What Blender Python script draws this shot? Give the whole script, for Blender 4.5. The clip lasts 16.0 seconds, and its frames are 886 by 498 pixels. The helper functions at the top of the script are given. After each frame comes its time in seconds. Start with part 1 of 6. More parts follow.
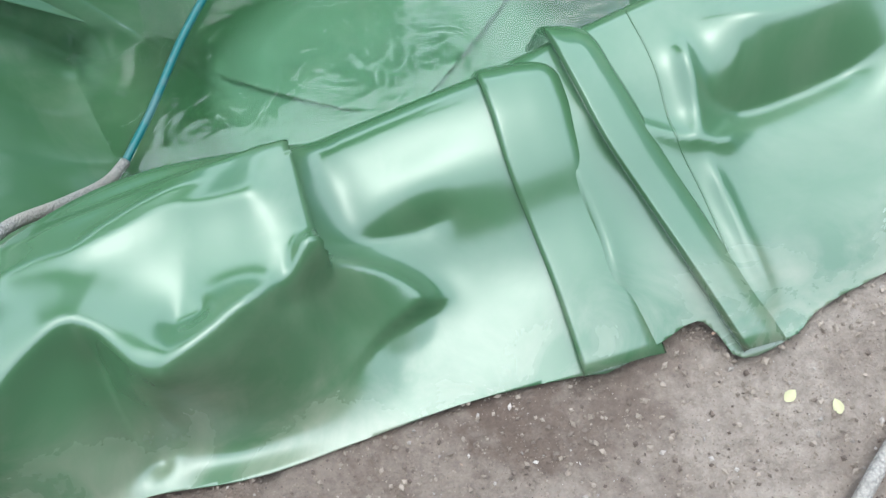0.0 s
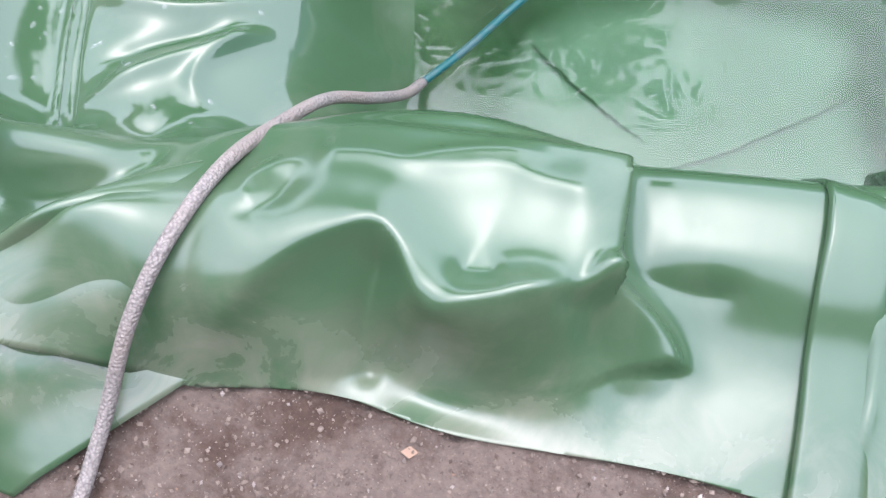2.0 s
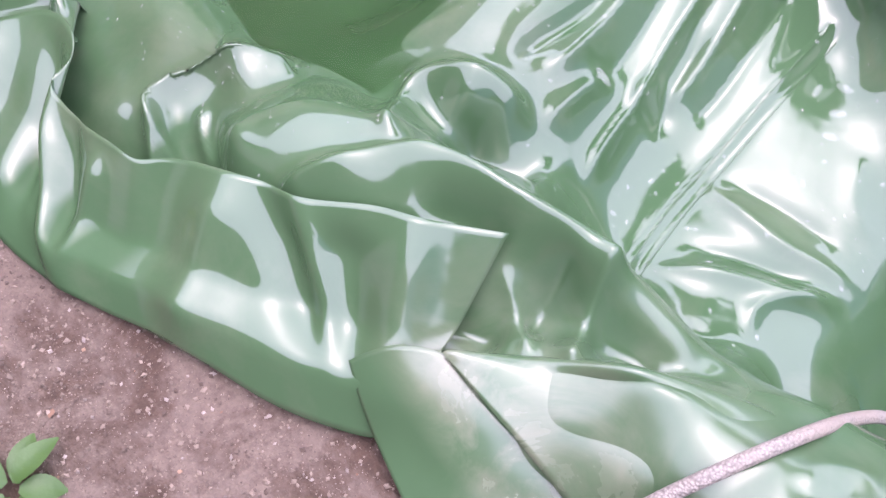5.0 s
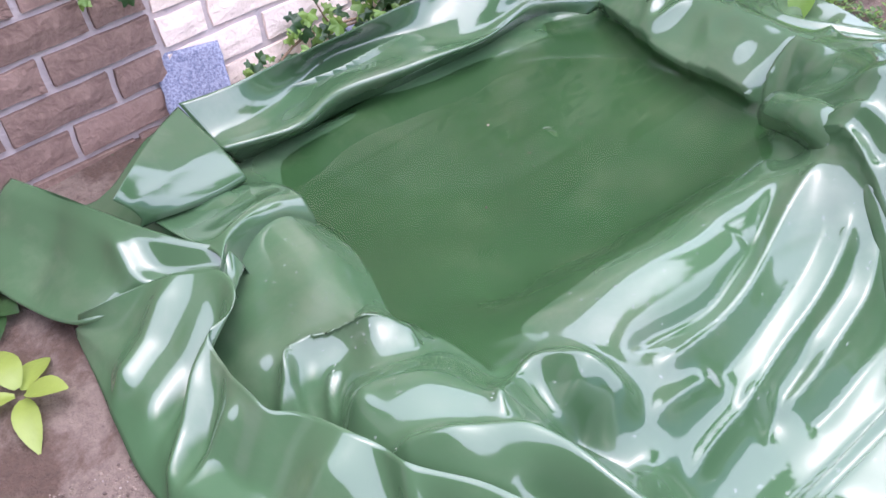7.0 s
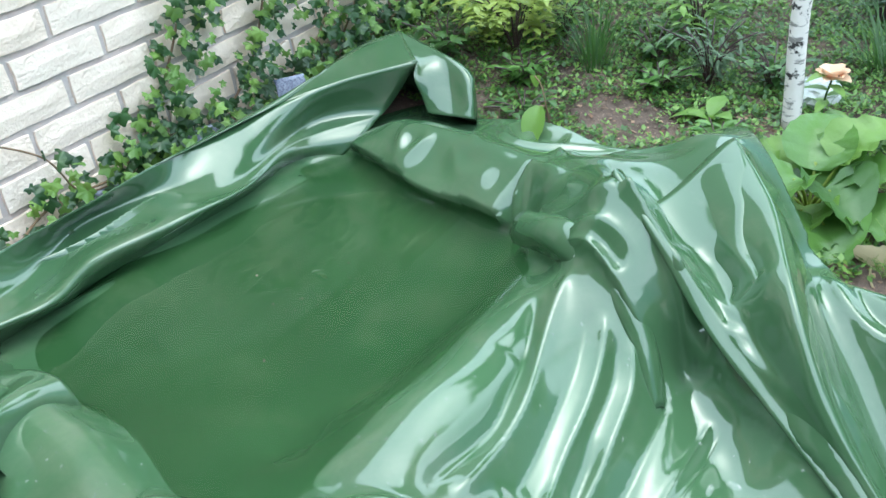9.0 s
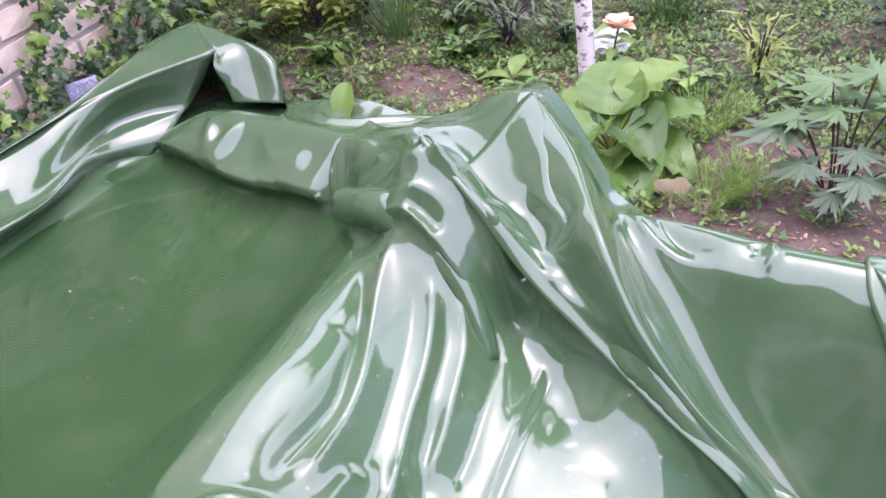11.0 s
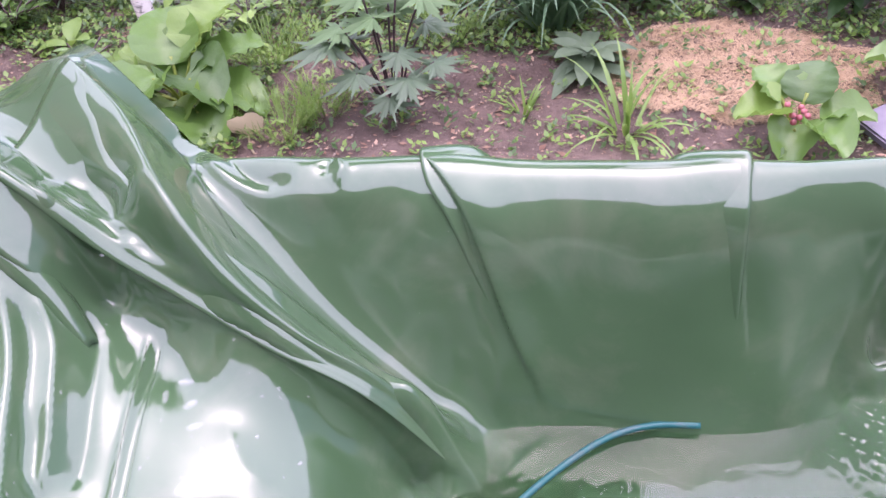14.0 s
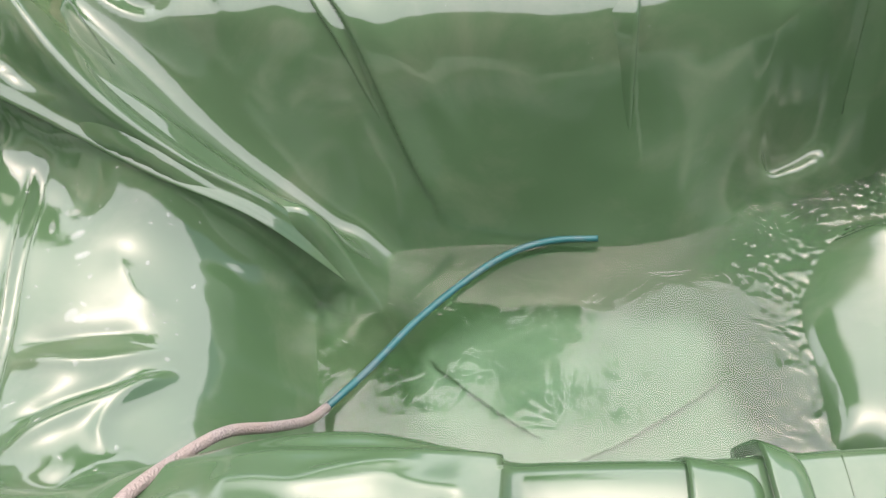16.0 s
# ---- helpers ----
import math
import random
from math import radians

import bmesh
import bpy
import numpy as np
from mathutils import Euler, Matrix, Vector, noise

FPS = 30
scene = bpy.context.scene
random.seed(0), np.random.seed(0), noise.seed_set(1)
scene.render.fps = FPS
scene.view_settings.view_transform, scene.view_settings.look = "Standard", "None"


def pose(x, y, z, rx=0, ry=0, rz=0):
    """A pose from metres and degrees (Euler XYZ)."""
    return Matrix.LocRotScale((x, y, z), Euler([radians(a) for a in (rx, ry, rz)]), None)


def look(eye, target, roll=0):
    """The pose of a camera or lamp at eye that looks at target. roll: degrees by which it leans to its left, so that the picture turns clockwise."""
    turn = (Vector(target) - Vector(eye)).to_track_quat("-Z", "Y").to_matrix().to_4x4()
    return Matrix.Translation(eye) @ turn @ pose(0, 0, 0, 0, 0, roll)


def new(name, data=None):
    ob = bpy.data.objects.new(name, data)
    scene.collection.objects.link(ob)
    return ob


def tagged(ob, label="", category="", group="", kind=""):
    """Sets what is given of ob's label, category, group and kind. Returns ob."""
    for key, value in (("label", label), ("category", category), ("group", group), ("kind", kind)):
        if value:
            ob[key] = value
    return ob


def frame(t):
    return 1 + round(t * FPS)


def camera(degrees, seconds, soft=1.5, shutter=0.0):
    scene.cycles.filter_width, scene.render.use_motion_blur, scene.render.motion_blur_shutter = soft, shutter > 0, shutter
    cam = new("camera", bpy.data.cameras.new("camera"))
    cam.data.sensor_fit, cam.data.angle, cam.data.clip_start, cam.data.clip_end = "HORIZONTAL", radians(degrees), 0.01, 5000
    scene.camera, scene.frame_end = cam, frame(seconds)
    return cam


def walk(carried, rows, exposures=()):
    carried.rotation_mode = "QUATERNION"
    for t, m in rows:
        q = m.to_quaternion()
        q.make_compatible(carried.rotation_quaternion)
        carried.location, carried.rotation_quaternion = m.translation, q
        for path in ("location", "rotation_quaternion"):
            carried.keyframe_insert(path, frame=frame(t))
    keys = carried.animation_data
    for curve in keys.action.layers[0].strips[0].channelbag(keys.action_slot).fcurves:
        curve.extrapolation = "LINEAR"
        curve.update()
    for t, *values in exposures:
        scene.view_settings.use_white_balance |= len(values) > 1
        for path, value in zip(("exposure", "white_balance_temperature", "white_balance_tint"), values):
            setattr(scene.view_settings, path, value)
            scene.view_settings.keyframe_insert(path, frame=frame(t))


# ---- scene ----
cam = camera(54.2, 16.0)
METRES, EYE, TILT, LEAN, TURN = 1.18, 0.944, -73.821, 7.892, -16.9
ROWS = [
    (0.0, 0.0, 0.0, 0.0, 0.0, 0.0, -0.0),
    (0.5, -0.0193, 0.0016, 0.0018, 1.38, -0.8, -6.46),
    (1.0, -0.066, -0.0024, -0.0029, 3.14, -1.04, -14.86),
    (1.5, -0.1202, -0.0102, -0.0137, 5.27, -1.75, -22.54),
    (2.0, -0.1697, -0.0193, -0.0249, 7.42, -2.67, -28.25),
    (2.5, -0.2297, -0.0328, -0.0436, 9.36, -3.73, -33.05),
    (3.0, -0.2891, -0.0454, -0.0661, 11.88, -4.68, -37.6),
    (3.5, -0.3353, -0.0597, -0.0929, 15.03, -5.75, -42.16),
    (4.0, -0.3688, -0.0789, -0.1319, 20.65, -8.28, -48.65),
    (4.5, -0.3953, -0.0987, -0.1654, 28.89, -12.1, -55.88),
    (5.0, -0.4046, -0.1212, -0.1864, 39.88, -17.55, -62.32),
    (7.5, -0.378, -0.195, -0.1621, 59.85, -15.48, -66.58),
    (8.0, -0.381, -0.1981, -0.1506, 48.81, -2.91, -64.89),
    (8.5, -0.3871, -0.1995, -0.1391, 38.36, 8.12, -61.73),
    (9.0, -0.3892, -0.1981, -0.1316, 30.98, 15.51, -57.79),
    (11.5, -0.3427, -0.176, -0.0876, 17.31, 24.85, -43.72),
    (12.0, -0.3282, -0.1705, -0.0661, 14.48, 26.75, -39.51),
    (12.5, -0.3101, -0.167, -0.0504, 11.96, 28.36, -35.21),
    (13.0, -0.286, -0.1592, -0.0352, 10.06, 28.61, -31.0),
    (13.5, -0.2557, -0.1514, -0.0179, 8.18, 28.44, -27.71),
    (14.0, -0.209, -0.1398, 0.0013, 6.26, 27.83, -24.88),
    (14.5, -0.1592, -0.1259, 0.0112, 4.79, 26.31, -23.32),
    (15.0, -0.1192, -0.1113, 0.0188, 4.35, 23.54, -22.85),
    (15.5, -0.093, -0.0895, -0.0031, 4.7, 21.45, -21.8),
    (16.0, -0.0867, -0.0888, -0.0072, 4.99, 19.33, -21.87),
]
EXPOSURES = [(0.0, 2.14, 5350, -4), (0.5, 2.13, 5350, -10), (1.5, 2.19, 5500, 11), (2.5, 2.28, 5700, 17), (3.5, 2.33, 5830, 24), (5.0, 2.51, 5830, 34), (7.5, 2.38, 5520, 16), (8.0, 2.28, 5480, 3), (9.0, 2.28, 5340, -7), (11.5, 2.49, 5900, 46), (12.5, 2.47, 5620, 49), (14.0, 2.45, 5850, 43), (14.5, 2.45, 5950, 35), (16.0, 2.32, 6600, 21)]
walk(cam, [(t, pose(0, 0, EYE, TILT, LEAN, TURN) @ pose(METRES * x, METRES * y, METRES * z, 90 + pitch, roll, yaw)) for t, x, y, z, yaw, pitch, roll in ROWS], EXPOSURES)

# ---------------------------------------------------------------- light
world = bpy.data.worlds.new("sky")
scene.world = world
world.use_nodes = True
wn = world.node_tree
sky = wn.nodes.new("ShaderNodeTexSky")
sky.sky_type = "NISHITA"
sky.sun_disc = False
sky.sun_elevation, sky.sun_rotation = radians(82), radians(25)
sky.air_density, sky.dust_density, sky.ozone_density = 1.0, 6.0, 1.0
wn.links.new(sky.outputs[0], wn.nodes["Background"].inputs[0])
wn.nodes["Background"].inputs[1].default_value = 0.05

# one broad bright patch of cloud overhead, between the house and the trees
sun = new("sun", bpy.data.lights.new("sun", "SUN"))
sun.data.energy, sun.data.angle, sun.data.color = 1.75, radians(126), (1.0, 0.99, 0.98)
# unseen dark wall added behind the camera to keep southern sky out of reflections
SUN_AZ, SUN_EL = radians(25), radians(82)
sun.matrix_world = look((0, 0, 6), (-math.sin(SUN_AZ) * math.cos(SUN_EL), -math.cos(SUN_AZ) * math.cos(SUN_EL), 6 - math.sin(SUN_EL)))


# ---------------------------------------------------------------- node helpers
class Mat:
    """A node material with a principled surface."""

    def __init__(self, name, rough=0.5, metal=0.0):
        self.m = bpy.data.materials.new(name)
        self.m.use_nodes = True
        self.t = self.m.node_tree
        self.b = self.t.nodes["Principled BSDF"]
        self.b.inputs["Roughness"].default_value = rough
        self.b.inputs["Metallic"].default_value = metal
        self.co = self.t.nodes.new("ShaderNodeTexCoord").outputs["Object"]

    def node(self, kind, **values):
        n = self.t.nodes.new(kind)
        for key, value in values.items():
            n.inputs[key].default_value = value
        return n

    def link(self, a, b):
        self.t.links.new(a, b)

    def noise(self, scale, detail=4.0, rough=0.55, warp=0.0, co=None):
        n = self.node("ShaderNodeTexNoise", Scale=scale, Detail=detail, Roughness=rough, Distortion=warp)
        self.link(co or self.co, n.inputs["Vector"])
        return n.outputs["Fac"]

    def ramp(self, fac, stops):
        r = self.t.nodes.new("ShaderNodeValToRGB")
        while len(r.color_ramp.elements) < len(stops):
            r.color_ramp.elements.new(0.5)
        for e, (p, c) in zip(r.color_ramp.elements, stops):
            e.position, e.color = p, (*c, 1) if len(c) == 3 else c
        self.link(fac, r.inputs[0])
        return r.outputs[0]

    def mix(self, fac, a, b, mode="MIX"):
        m = self.t.nodes.new("ShaderNodeMix")
        m.data_type, m.blend_type = "RGBA", mode
        for sock, v in ((m.inputs[0], fac), (m.inputs[6], a), (m.inputs[7], b)):
            if isinstance(v, bpy.types.NodeSocket):
                self.link(v, sock)
            else:
                sock.default_value = v if isinstance(v, float) else (*v, 1)
        return m.outputs[2]

    def math(self, op, a, b):
        m = self.t.nodes.new("ShaderNodeMath")
        m.operation = op
        for sock, v in ((m.inputs[0], a), (m.inputs[1], b)):
            if isinstance(v, bpy.types.NodeSocket):
                self.link(v, sock)
            else:
                sock.default_value = v
        return m.outputs[0]

    def colour(self, c):
        if isinstance(c, bpy.types.NodeSocket):
            self.link(c, self.b.inputs["Base Color"])
        else:
            self.b.inputs["Base Color"].default_value = (*c, 1)
        return self

    def rough(self, r):
        self.link(r, self.b.inputs["Roughness"])
        return self

    def bump(self, height, strength=0.4, distance=0.01):
        n = self.node("ShaderNodeBump", Strength=strength, Distance=distance)
        self.link(height, n.inputs["Height"])
        self.link(n.outputs[0], self.b.inputs["Normal"])
        return self

    def random(self):
        return self.t.nodes.new("ShaderNodeObjectInfo").outputs["Random"]

    def island(self):
        return self.t.nodes.new("ShaderNodeNewGeometry").outputs["Random Per Island"]

    def seen_through(self, tint, amount):
        """Lets part of the light through, as a thin leaf does."""
        self.b.inputs["Transmission Weight"].default_value = 0.0
        tr = self.node("ShaderNodeBsdfTranslucent", Color=(*tint, 1))
        mx = self.node("ShaderNodeMixShader", Fac=amount)
        out = self.t.nodes["Material Output"]
        self.link(self.b.outputs[0], mx.inputs[1])
        self.link(tr.outputs[0], mx.inputs[2])
        self.link(mx.outputs[0], out.inputs[0])
        return self


# ---------------------------------------------------------------- materials
def liner_material():
    m = Mat("green_pvc", 0.09)
    base = m.mix(m.ramp(m.noise(2.2, 3), [(0.35, (0, 0, 0)), (0.65, (1, 1, 1))]), (0.041, 0.083, 0.038), (0.054, 0.103, 0.049))
    pos = m.t.nodes.new("ShaderNodeSeparateXYZ")
    m.link(m.co, pos.inputs[0])

    def span(socket, low, high):
        r = m.node("ShaderNodeMapRange")
        r.inputs["From Min"].default_value, r.inputs["From Max"].default_value = low, high
        m.link(socket, r.inputs["Value"])
        return r.outputs[0]

    x, y, z = pos.outputs
    # dried mud where the bank was trodden
    trodden = m.math("MULTIPLY", m.math("MULTIPLY", span(y, 0.24, 0.09), span(y, 0.02, 0.10)), span(x, -1.0, -0.86))
    dry = m.math("MAXIMUM", m.math("MULTIPLY", span(y, 0.46, 0.40), span(x, -1.05, -0.75)), m.math("MULTIPLY", span(x, 0.36, 0.42), span(y, 1.16, 1.12)))
    smear = m.ramp(m.noise(8, 6, 0.62, 0.7), [(0.40, (0, 0, 0)), (0.78, (1, 1, 1))])
    dust = m.math("MULTIPLY", m.math("MULTIPLY", trodden, smear), 0.75)
    film = m.math("MULTIPLY", m.ramp(m.noise(5, 5, 0.6, 0.4), [(0.5, (0, 0, 0)), (0.8, (1, 1, 1))]), 0.12)
    # deep floor painted lighter green to pass for light in the water
    floor_light = m.math("MULTIPLY", m.math("MULTIPLY", span(z, -0.445, -0.485), span(x, -0.7, -0.6)), m.math("ADD", m.math("MULTIPLY", m.noise(4, 4), 0.3), 0.12))
    base = m.mix(floor_light, base, (0.27, 0.40, 0.28))
    m.colour(m.mix(m.math("ADD", dust, film), base, (0.40, 0.34, 0.28)))
    m.rough(m.math("ADD", m.math("MULTIPLY", dust, 0.55), m.math("ADD", m.math("MULTIPLY", m.noise(14, 3), 0.08), m.math("ADD", m.math("MULTIPLY", dry, 0.13), 0.04))))
    m.bump(m.math("ADD", m.noise(13, 2), m.math("MULTIPLY", m.noise(60, 2), 0.06)), 0.055, 0.02)
    # under water the sheet has next to no gloss of its own
    sunk = m.math("MAXIMUM", m.math("MULTIPLY", span(z, -0.295, -0.305), span(x, -0.9, -0.8)), m.math("MULTIPLY", span(z, 0.175, 0.165), span(x, -1.25, -1.3)))
    m.link(m.math("SUBTRACT", 0.78, m.math("MULTIPLY", sunk, 0.74)), m.b.inputs["Specular IOR Level"])
    return m.m


def water_material(name, tint, ripple, scale, strength):
    m = bpy.data.materials.new(name)
    m.use_nodes = True
    t = m.node_tree
    t.nodes.remove(t.nodes["Principled BSDF"])
    clear = t.nodes.new("ShaderNodeBsdfTransparent")
    clear.inputs[0].default_value = (*tint, 1)
    gloss = t.nodes.new("ShaderNodeBsdfGlossy")
    gloss.inputs["Roughness"].default_value = 0.02
    fres = t.nodes.new("ShaderNodeFresnel")
    fres.inputs[0].default_value = 1.27
    mx = t.nodes.new("ShaderNodeMixShader")
    co = t.nodes.new("ShaderNodeTexCoord")
    no = t.nodes.new("ShaderNodeTexNoise")
    no.inputs["Scale"].default_value, no.inputs["Detail"].default_value = scale, 3
    no.inputs["Distortion"].default_value = ripple
    bp = t.nodes.new("ShaderNodeBump")
    bp.inputs["Strength"].default_value, bp.inputs["Distance"].default_value = strength, 0.02
    for a, b in ((co.outputs["Object"], no.inputs["Vector"]), (no.outputs[0], bp.inputs["Height"]), (bp.outputs[0], gloss.inputs["Normal"]),
                 (bp.outputs[0], fres.inputs["Normal"]), (fres.outputs[0], mx.inputs[0]), (clear.outputs[0], mx.inputs[1]),
                 (gloss.outputs[0], mx.inputs[2]), (mx.outputs[0], t.nodes["Material Output"].inputs[0])):
        t.links.new(a, b)
    return m


def rippled_water():
    """Clear water that bends what lies under it; livelier where the inflow stirs it."""
    m = Mat("clear_water", 0.0)
    t = m.t
    t.nodes.remove(m.b)
    pos = m.node("ShaderNodeSeparateXYZ")
    m.link(m.co, pos.inputs[0])
    stir = m.node("ShaderNodeMapRange")
    stir.inputs["From Min"].default_value, stir.inputs["From Max"].default_value = 0.13, 0.34
    m.link(pos.outputs["X"], stir.inputs["Value"])
    warp = m.node("ShaderNodeTexNoise", Scale=7.0, Detail=2.0)
    m.link(m.co, warp.inputs["Vector"])
    bent = t.nodes.new("ShaderNodeVectorMath")
    bent.operation = "MULTIPLY_ADD"
    bent.inputs[1].default_value = (0.12, 0.12, 0.12)
    m.link(warp.outputs["Color"], bent.inputs[0])
    m.link(m.co, bent.inputs[2])
    cell = m.node("ShaderNodeTexVoronoi", Scale=52.0)
    cell.feature = "SMOOTH_F1"
    m.link(bent.outputs[0], cell.inputs["Vector"])
    lively = m.math("MULTIPLY", m.math("MULTIPLY", cell.outputs["Distance"], m.math("MULTIPLY", stir.outputs[0], stir.outputs[0])), 0.0075)
    calm = m.math("ADD", m.math("MULTIPLY", m.noise(12, 2, 0.5, 1.2), 0.0017), m.math("MULTIPLY", m.noise(40, 1, 0.5, 0.6), 0.00022))
    bp = m.node("ShaderNodeBump", Strength=1.0, Distance=1.0)
    m.link(m.math("ADD", lively, calm), bp.inputs["Height"])
    under = m.node("ShaderNodeBsdfRefraction", IOR=1.33, Roughness=0.0, Color=(0.88, 0.96, 0.91, 1))
    over = m.node("ShaderNodeBsdfGlossy", Roughness=0.01)
    fres = m.node("ShaderNodeFresnel", IOR=1.6)
    mx = t.nodes.new("ShaderNodeMixShader")
    for n in (under, over, fres):
        m.link(bp.outputs[0], n.inputs["Normal"])
    m.link(fres.outputs[0], mx.inputs[0])
    m.link(under.outputs[0], mx.inputs[1])
    m.link(over.outputs[0], mx.inputs[2])
    m.link(mx.outputs[0], t.nodes["Material Output"].inputs[0])
    return m.m


def soil_material():
    m = Mat("garden_soil", 0.95)
    big = m.ramp(m.noise(6, 8, 0.7, 0.2), [(0.43, (0, 0, 0)), (0.56, (1, 1, 1))])
    fine = m.noise(70, 8, 0.72)
    dark = m.mix(fine, (0.030, 0.017, 0.011), (0.135, 0.085, 0.060))
    light = m.mix(fine, (0.13, 0.092, 0.072), (0.44, 0.36, 0.30))
    # the planted bed is moist and darker than the trodden bank
    pos = m.t.nodes.new("ShaderNodeSeparateXYZ")
    m.link(m.co, pos.inputs[0])
    # bank soil is drier and paler eastward; shade to the west is painted in
    bank_dry_shade = m.node("ShaderNodeMapRange")
    bank_dry_shade.inputs["From Min"].default_value, bank_dry_shade.inputs["From Max"].default_value = 0.0, 0.5
    m.link(m.math("ADD", pos.outputs["X"], m.math("MULTIPLY", m.noise(3, 4), 0.3)), bank_dry_shade.inputs["Value"])
    dry = m.mix(m.math("MINIMUM", m.math("ADD", m.math("MULTIPLY", big, 0.45), m.math("ADD", m.math("MULTIPLY", bank_dry_shade.outputs[0], 0.6), 0.0)), 1.0), dark, light)
    bed = m.node("ShaderNodeMapRange")
    bed.inputs["From Min"].default_value, bed.inputs["From Max"].default_value = 1.2, 1.4
    m.link(pos.outputs["Y"], bed.inputs["Value"])
    moist = m.mix(m.ramp(m.noise(5, 5, 0.65, 0.3), [(0.35, (0, 0, 0)), (0.7, (1, 1, 1))]), m.mix(fine, (0.032, 0.020, 0.015), (0.10, 0.068, 0.053)), m.mix(fine, (0.085, 0.054, 0.042), (0.29, 0.21, 0.17)))
    m.colour(m.mix(bed.outputs[0], dry, moist))
    m.bump(m.math("ADD", m.noise(30, 9, 0.7), m.math("MULTIPLY", m.noise(180, 4), 0.35)), 0.9, 0.02)
    return m.m


LINER = liner_material()
SOIL = soil_material()
WATER_DEEP = rippled_water()
WATER_SHELF = water_material("still_water", (0.77, 0.85, 0.74), 0.2, 3.0, 0.02)


# ---------------------------------------------------------------- mesh helpers
def link(name, bm, material, parent=None, label="", smooth=True):
    me = bpy.data.meshes.new(name)
    bm.to_mesh(me)
    bm.free()
    for p in me.polygons:
        p.use_smooth = smooth
    for m in material if isinstance(material, (list, tuple)) else (material,):
        me.materials.append(m)
    ob = new(name, me)
    ob.parent = parent
    if label:
        tagged(ob, label)
    return ob


def part(name, bm, material, parent, label="", smooth=True):
    return link(name, bm, material, parent, label, smooth)


def spline(points, step=0.02):
    """Catmull-Rom through the points, as an array with one row every step or so."""
    p = np.array(points, float)
    if len(p) == 2:
        n = max(2, int(np.linalg.norm(p[1] - p[0]) / step) + 1)
        return p[0] + (p[1] - p[0]) * np.linspace(0, 1, n)[:, None]
    q = np.vstack([2 * p[0] - p[1], p, 2 * p[-1] - p[-2]])
    out = []
    for a, b, c, d in zip(q[:-3], q[1:-2], q[2:-1], q[3:]):
        n = max(2, int(np.linalg.norm(c - b) / step) + 1)
        s = np.linspace(0, 1, n, endpoint=False)[:, None]
        out.append(0.5 * (2 * b + (c - a) * s + (2 * a - 5 * b + 4 * c - d) * s**2 + (3 * b - a - 3 * c + d) * s**3))
    return np.vstack([*out, p[-1:]])


def tube(path, radius, sides=10, cap=True):
    """A bmesh tube along an array of places; radius is a number or one for each place."""
    bm = bmesh.new()
    path = np.array(path, float)
    rad = np.broadcast_to(radius, len(path))
    ways = np.gradient(path, axis=0)
    rings, side = [], None
    for p, w, r in zip(path, ways, rad):
        w = Vector(w).normalized()
        if side is None:
            side = w.orthogonal().normalized()
        side = (side - w * side.dot(w)).normalized()
        up = w.cross(side)
        rings.append([bm.verts.new(Vector(p) + (side * math.cos(a) + up * math.sin(a)) * r) for a in np.linspace(0, 2 * math.pi, sides, endpoint=False)])
    for a, b in zip(rings, rings[1:]):
        for i in range(sides):
            bm.faces.new((a[i], a[(i + 1) % sides], b[(i + 1) % sides], b[i]))
    if cap:
        bm.faces.new(rings[0][::-1])
        bm.faces.new(rings[-1])
    return bm


# ---------------------------------------------------------------- the lie of the land
def ground_height(x, y):
    """The garden's surface: a near bank that climbs to the house, and a bed behind the pond."""
    near = -0.03 - 0.1 * np.clip(x, -2.6, 1.5)
    far = 0.10 + 0.0 * x + 0.03 * np.clip(y - 1.6, 0, 6)
    s = np.clip((y - 0.3) / 1.0, 0, 1)
    s = s * s * (3 - 2 * s)
    west = np.clip((-1.9 - x) / 0.5, 0, 1)
    return (near * (1 - s) + far * s) * (1 - west) + (0.18 + 0.02 * np.clip(y, 0, 4)) * west


# Guide lines of the liner: where it lies on the bank, stands over a rim, touches the water and covers the floors.
GUIDES, LAPS, FOLDS = {}, [], []


def guide(name, *points):
    GUIDES[name] = points


def lap(line, proud, back, ends=0.1, over=0.012):
    """One layer lying over another: the line of its edge, how proud it stands, how far back it thins out, the taper at its ends and how far it hangs over.
    The upper layer lies on the left of the line's way, or on the right where proud is minus."""
    LAPS.append((line, proud, back, ends, over))


def fold(line, high, broad, ends=0.3, other=None):
    """A soft fold along a line, or with a minus height a crease: its breadth on the left of the line's way, and on the right where that differs."""
    FOLDS.append((line, high, broad, ends, other or broad))


guide("near_edge", (1.05, 0.2, -0.115), (0.42, 0.13, -0.062), (0.3, 0.1, -0.05), (0.21, 0.11, -0.045), (0.06, 0.12, -0.03), (-0.08, 0.13, -0.017), (-0.3, 0.12, 0.005), (-0.45, 0.135, 0.02), (-0.6, 0.11, 0.035), (-0.7, 0.06, 0.045))
guide("near_edge_west", (-0.76, -0.035, 0.052), (-0.93, -0.03, 0.07), (-1.17, -0.17, 0.095), (-1.35, -0.25, 0.11), (-1.5, -0.29, 0.125), (-1.84, -0.31, 0.16), (-2.25, -0.34, 0.2))
guide("hump_crest", (-0.86, 0.18, 0.14), (-0.71, 0.3, 0.135), (-0.61, 0.365, 0.125), (-0.47, 0.42, 0.112), (-0.35, 0.435, 0.104), (-0.19, 0.425, 0.094))
guide("hump_top", (-0.80, 0.14, 0.15), (-0.62, 0.25, 0.17), (-0.46, 0.33, 0.145), (-0.36, 0.355, 0.122), (-0.28, 0.36, 0.11), (-0.20, 0.36, 0.103))
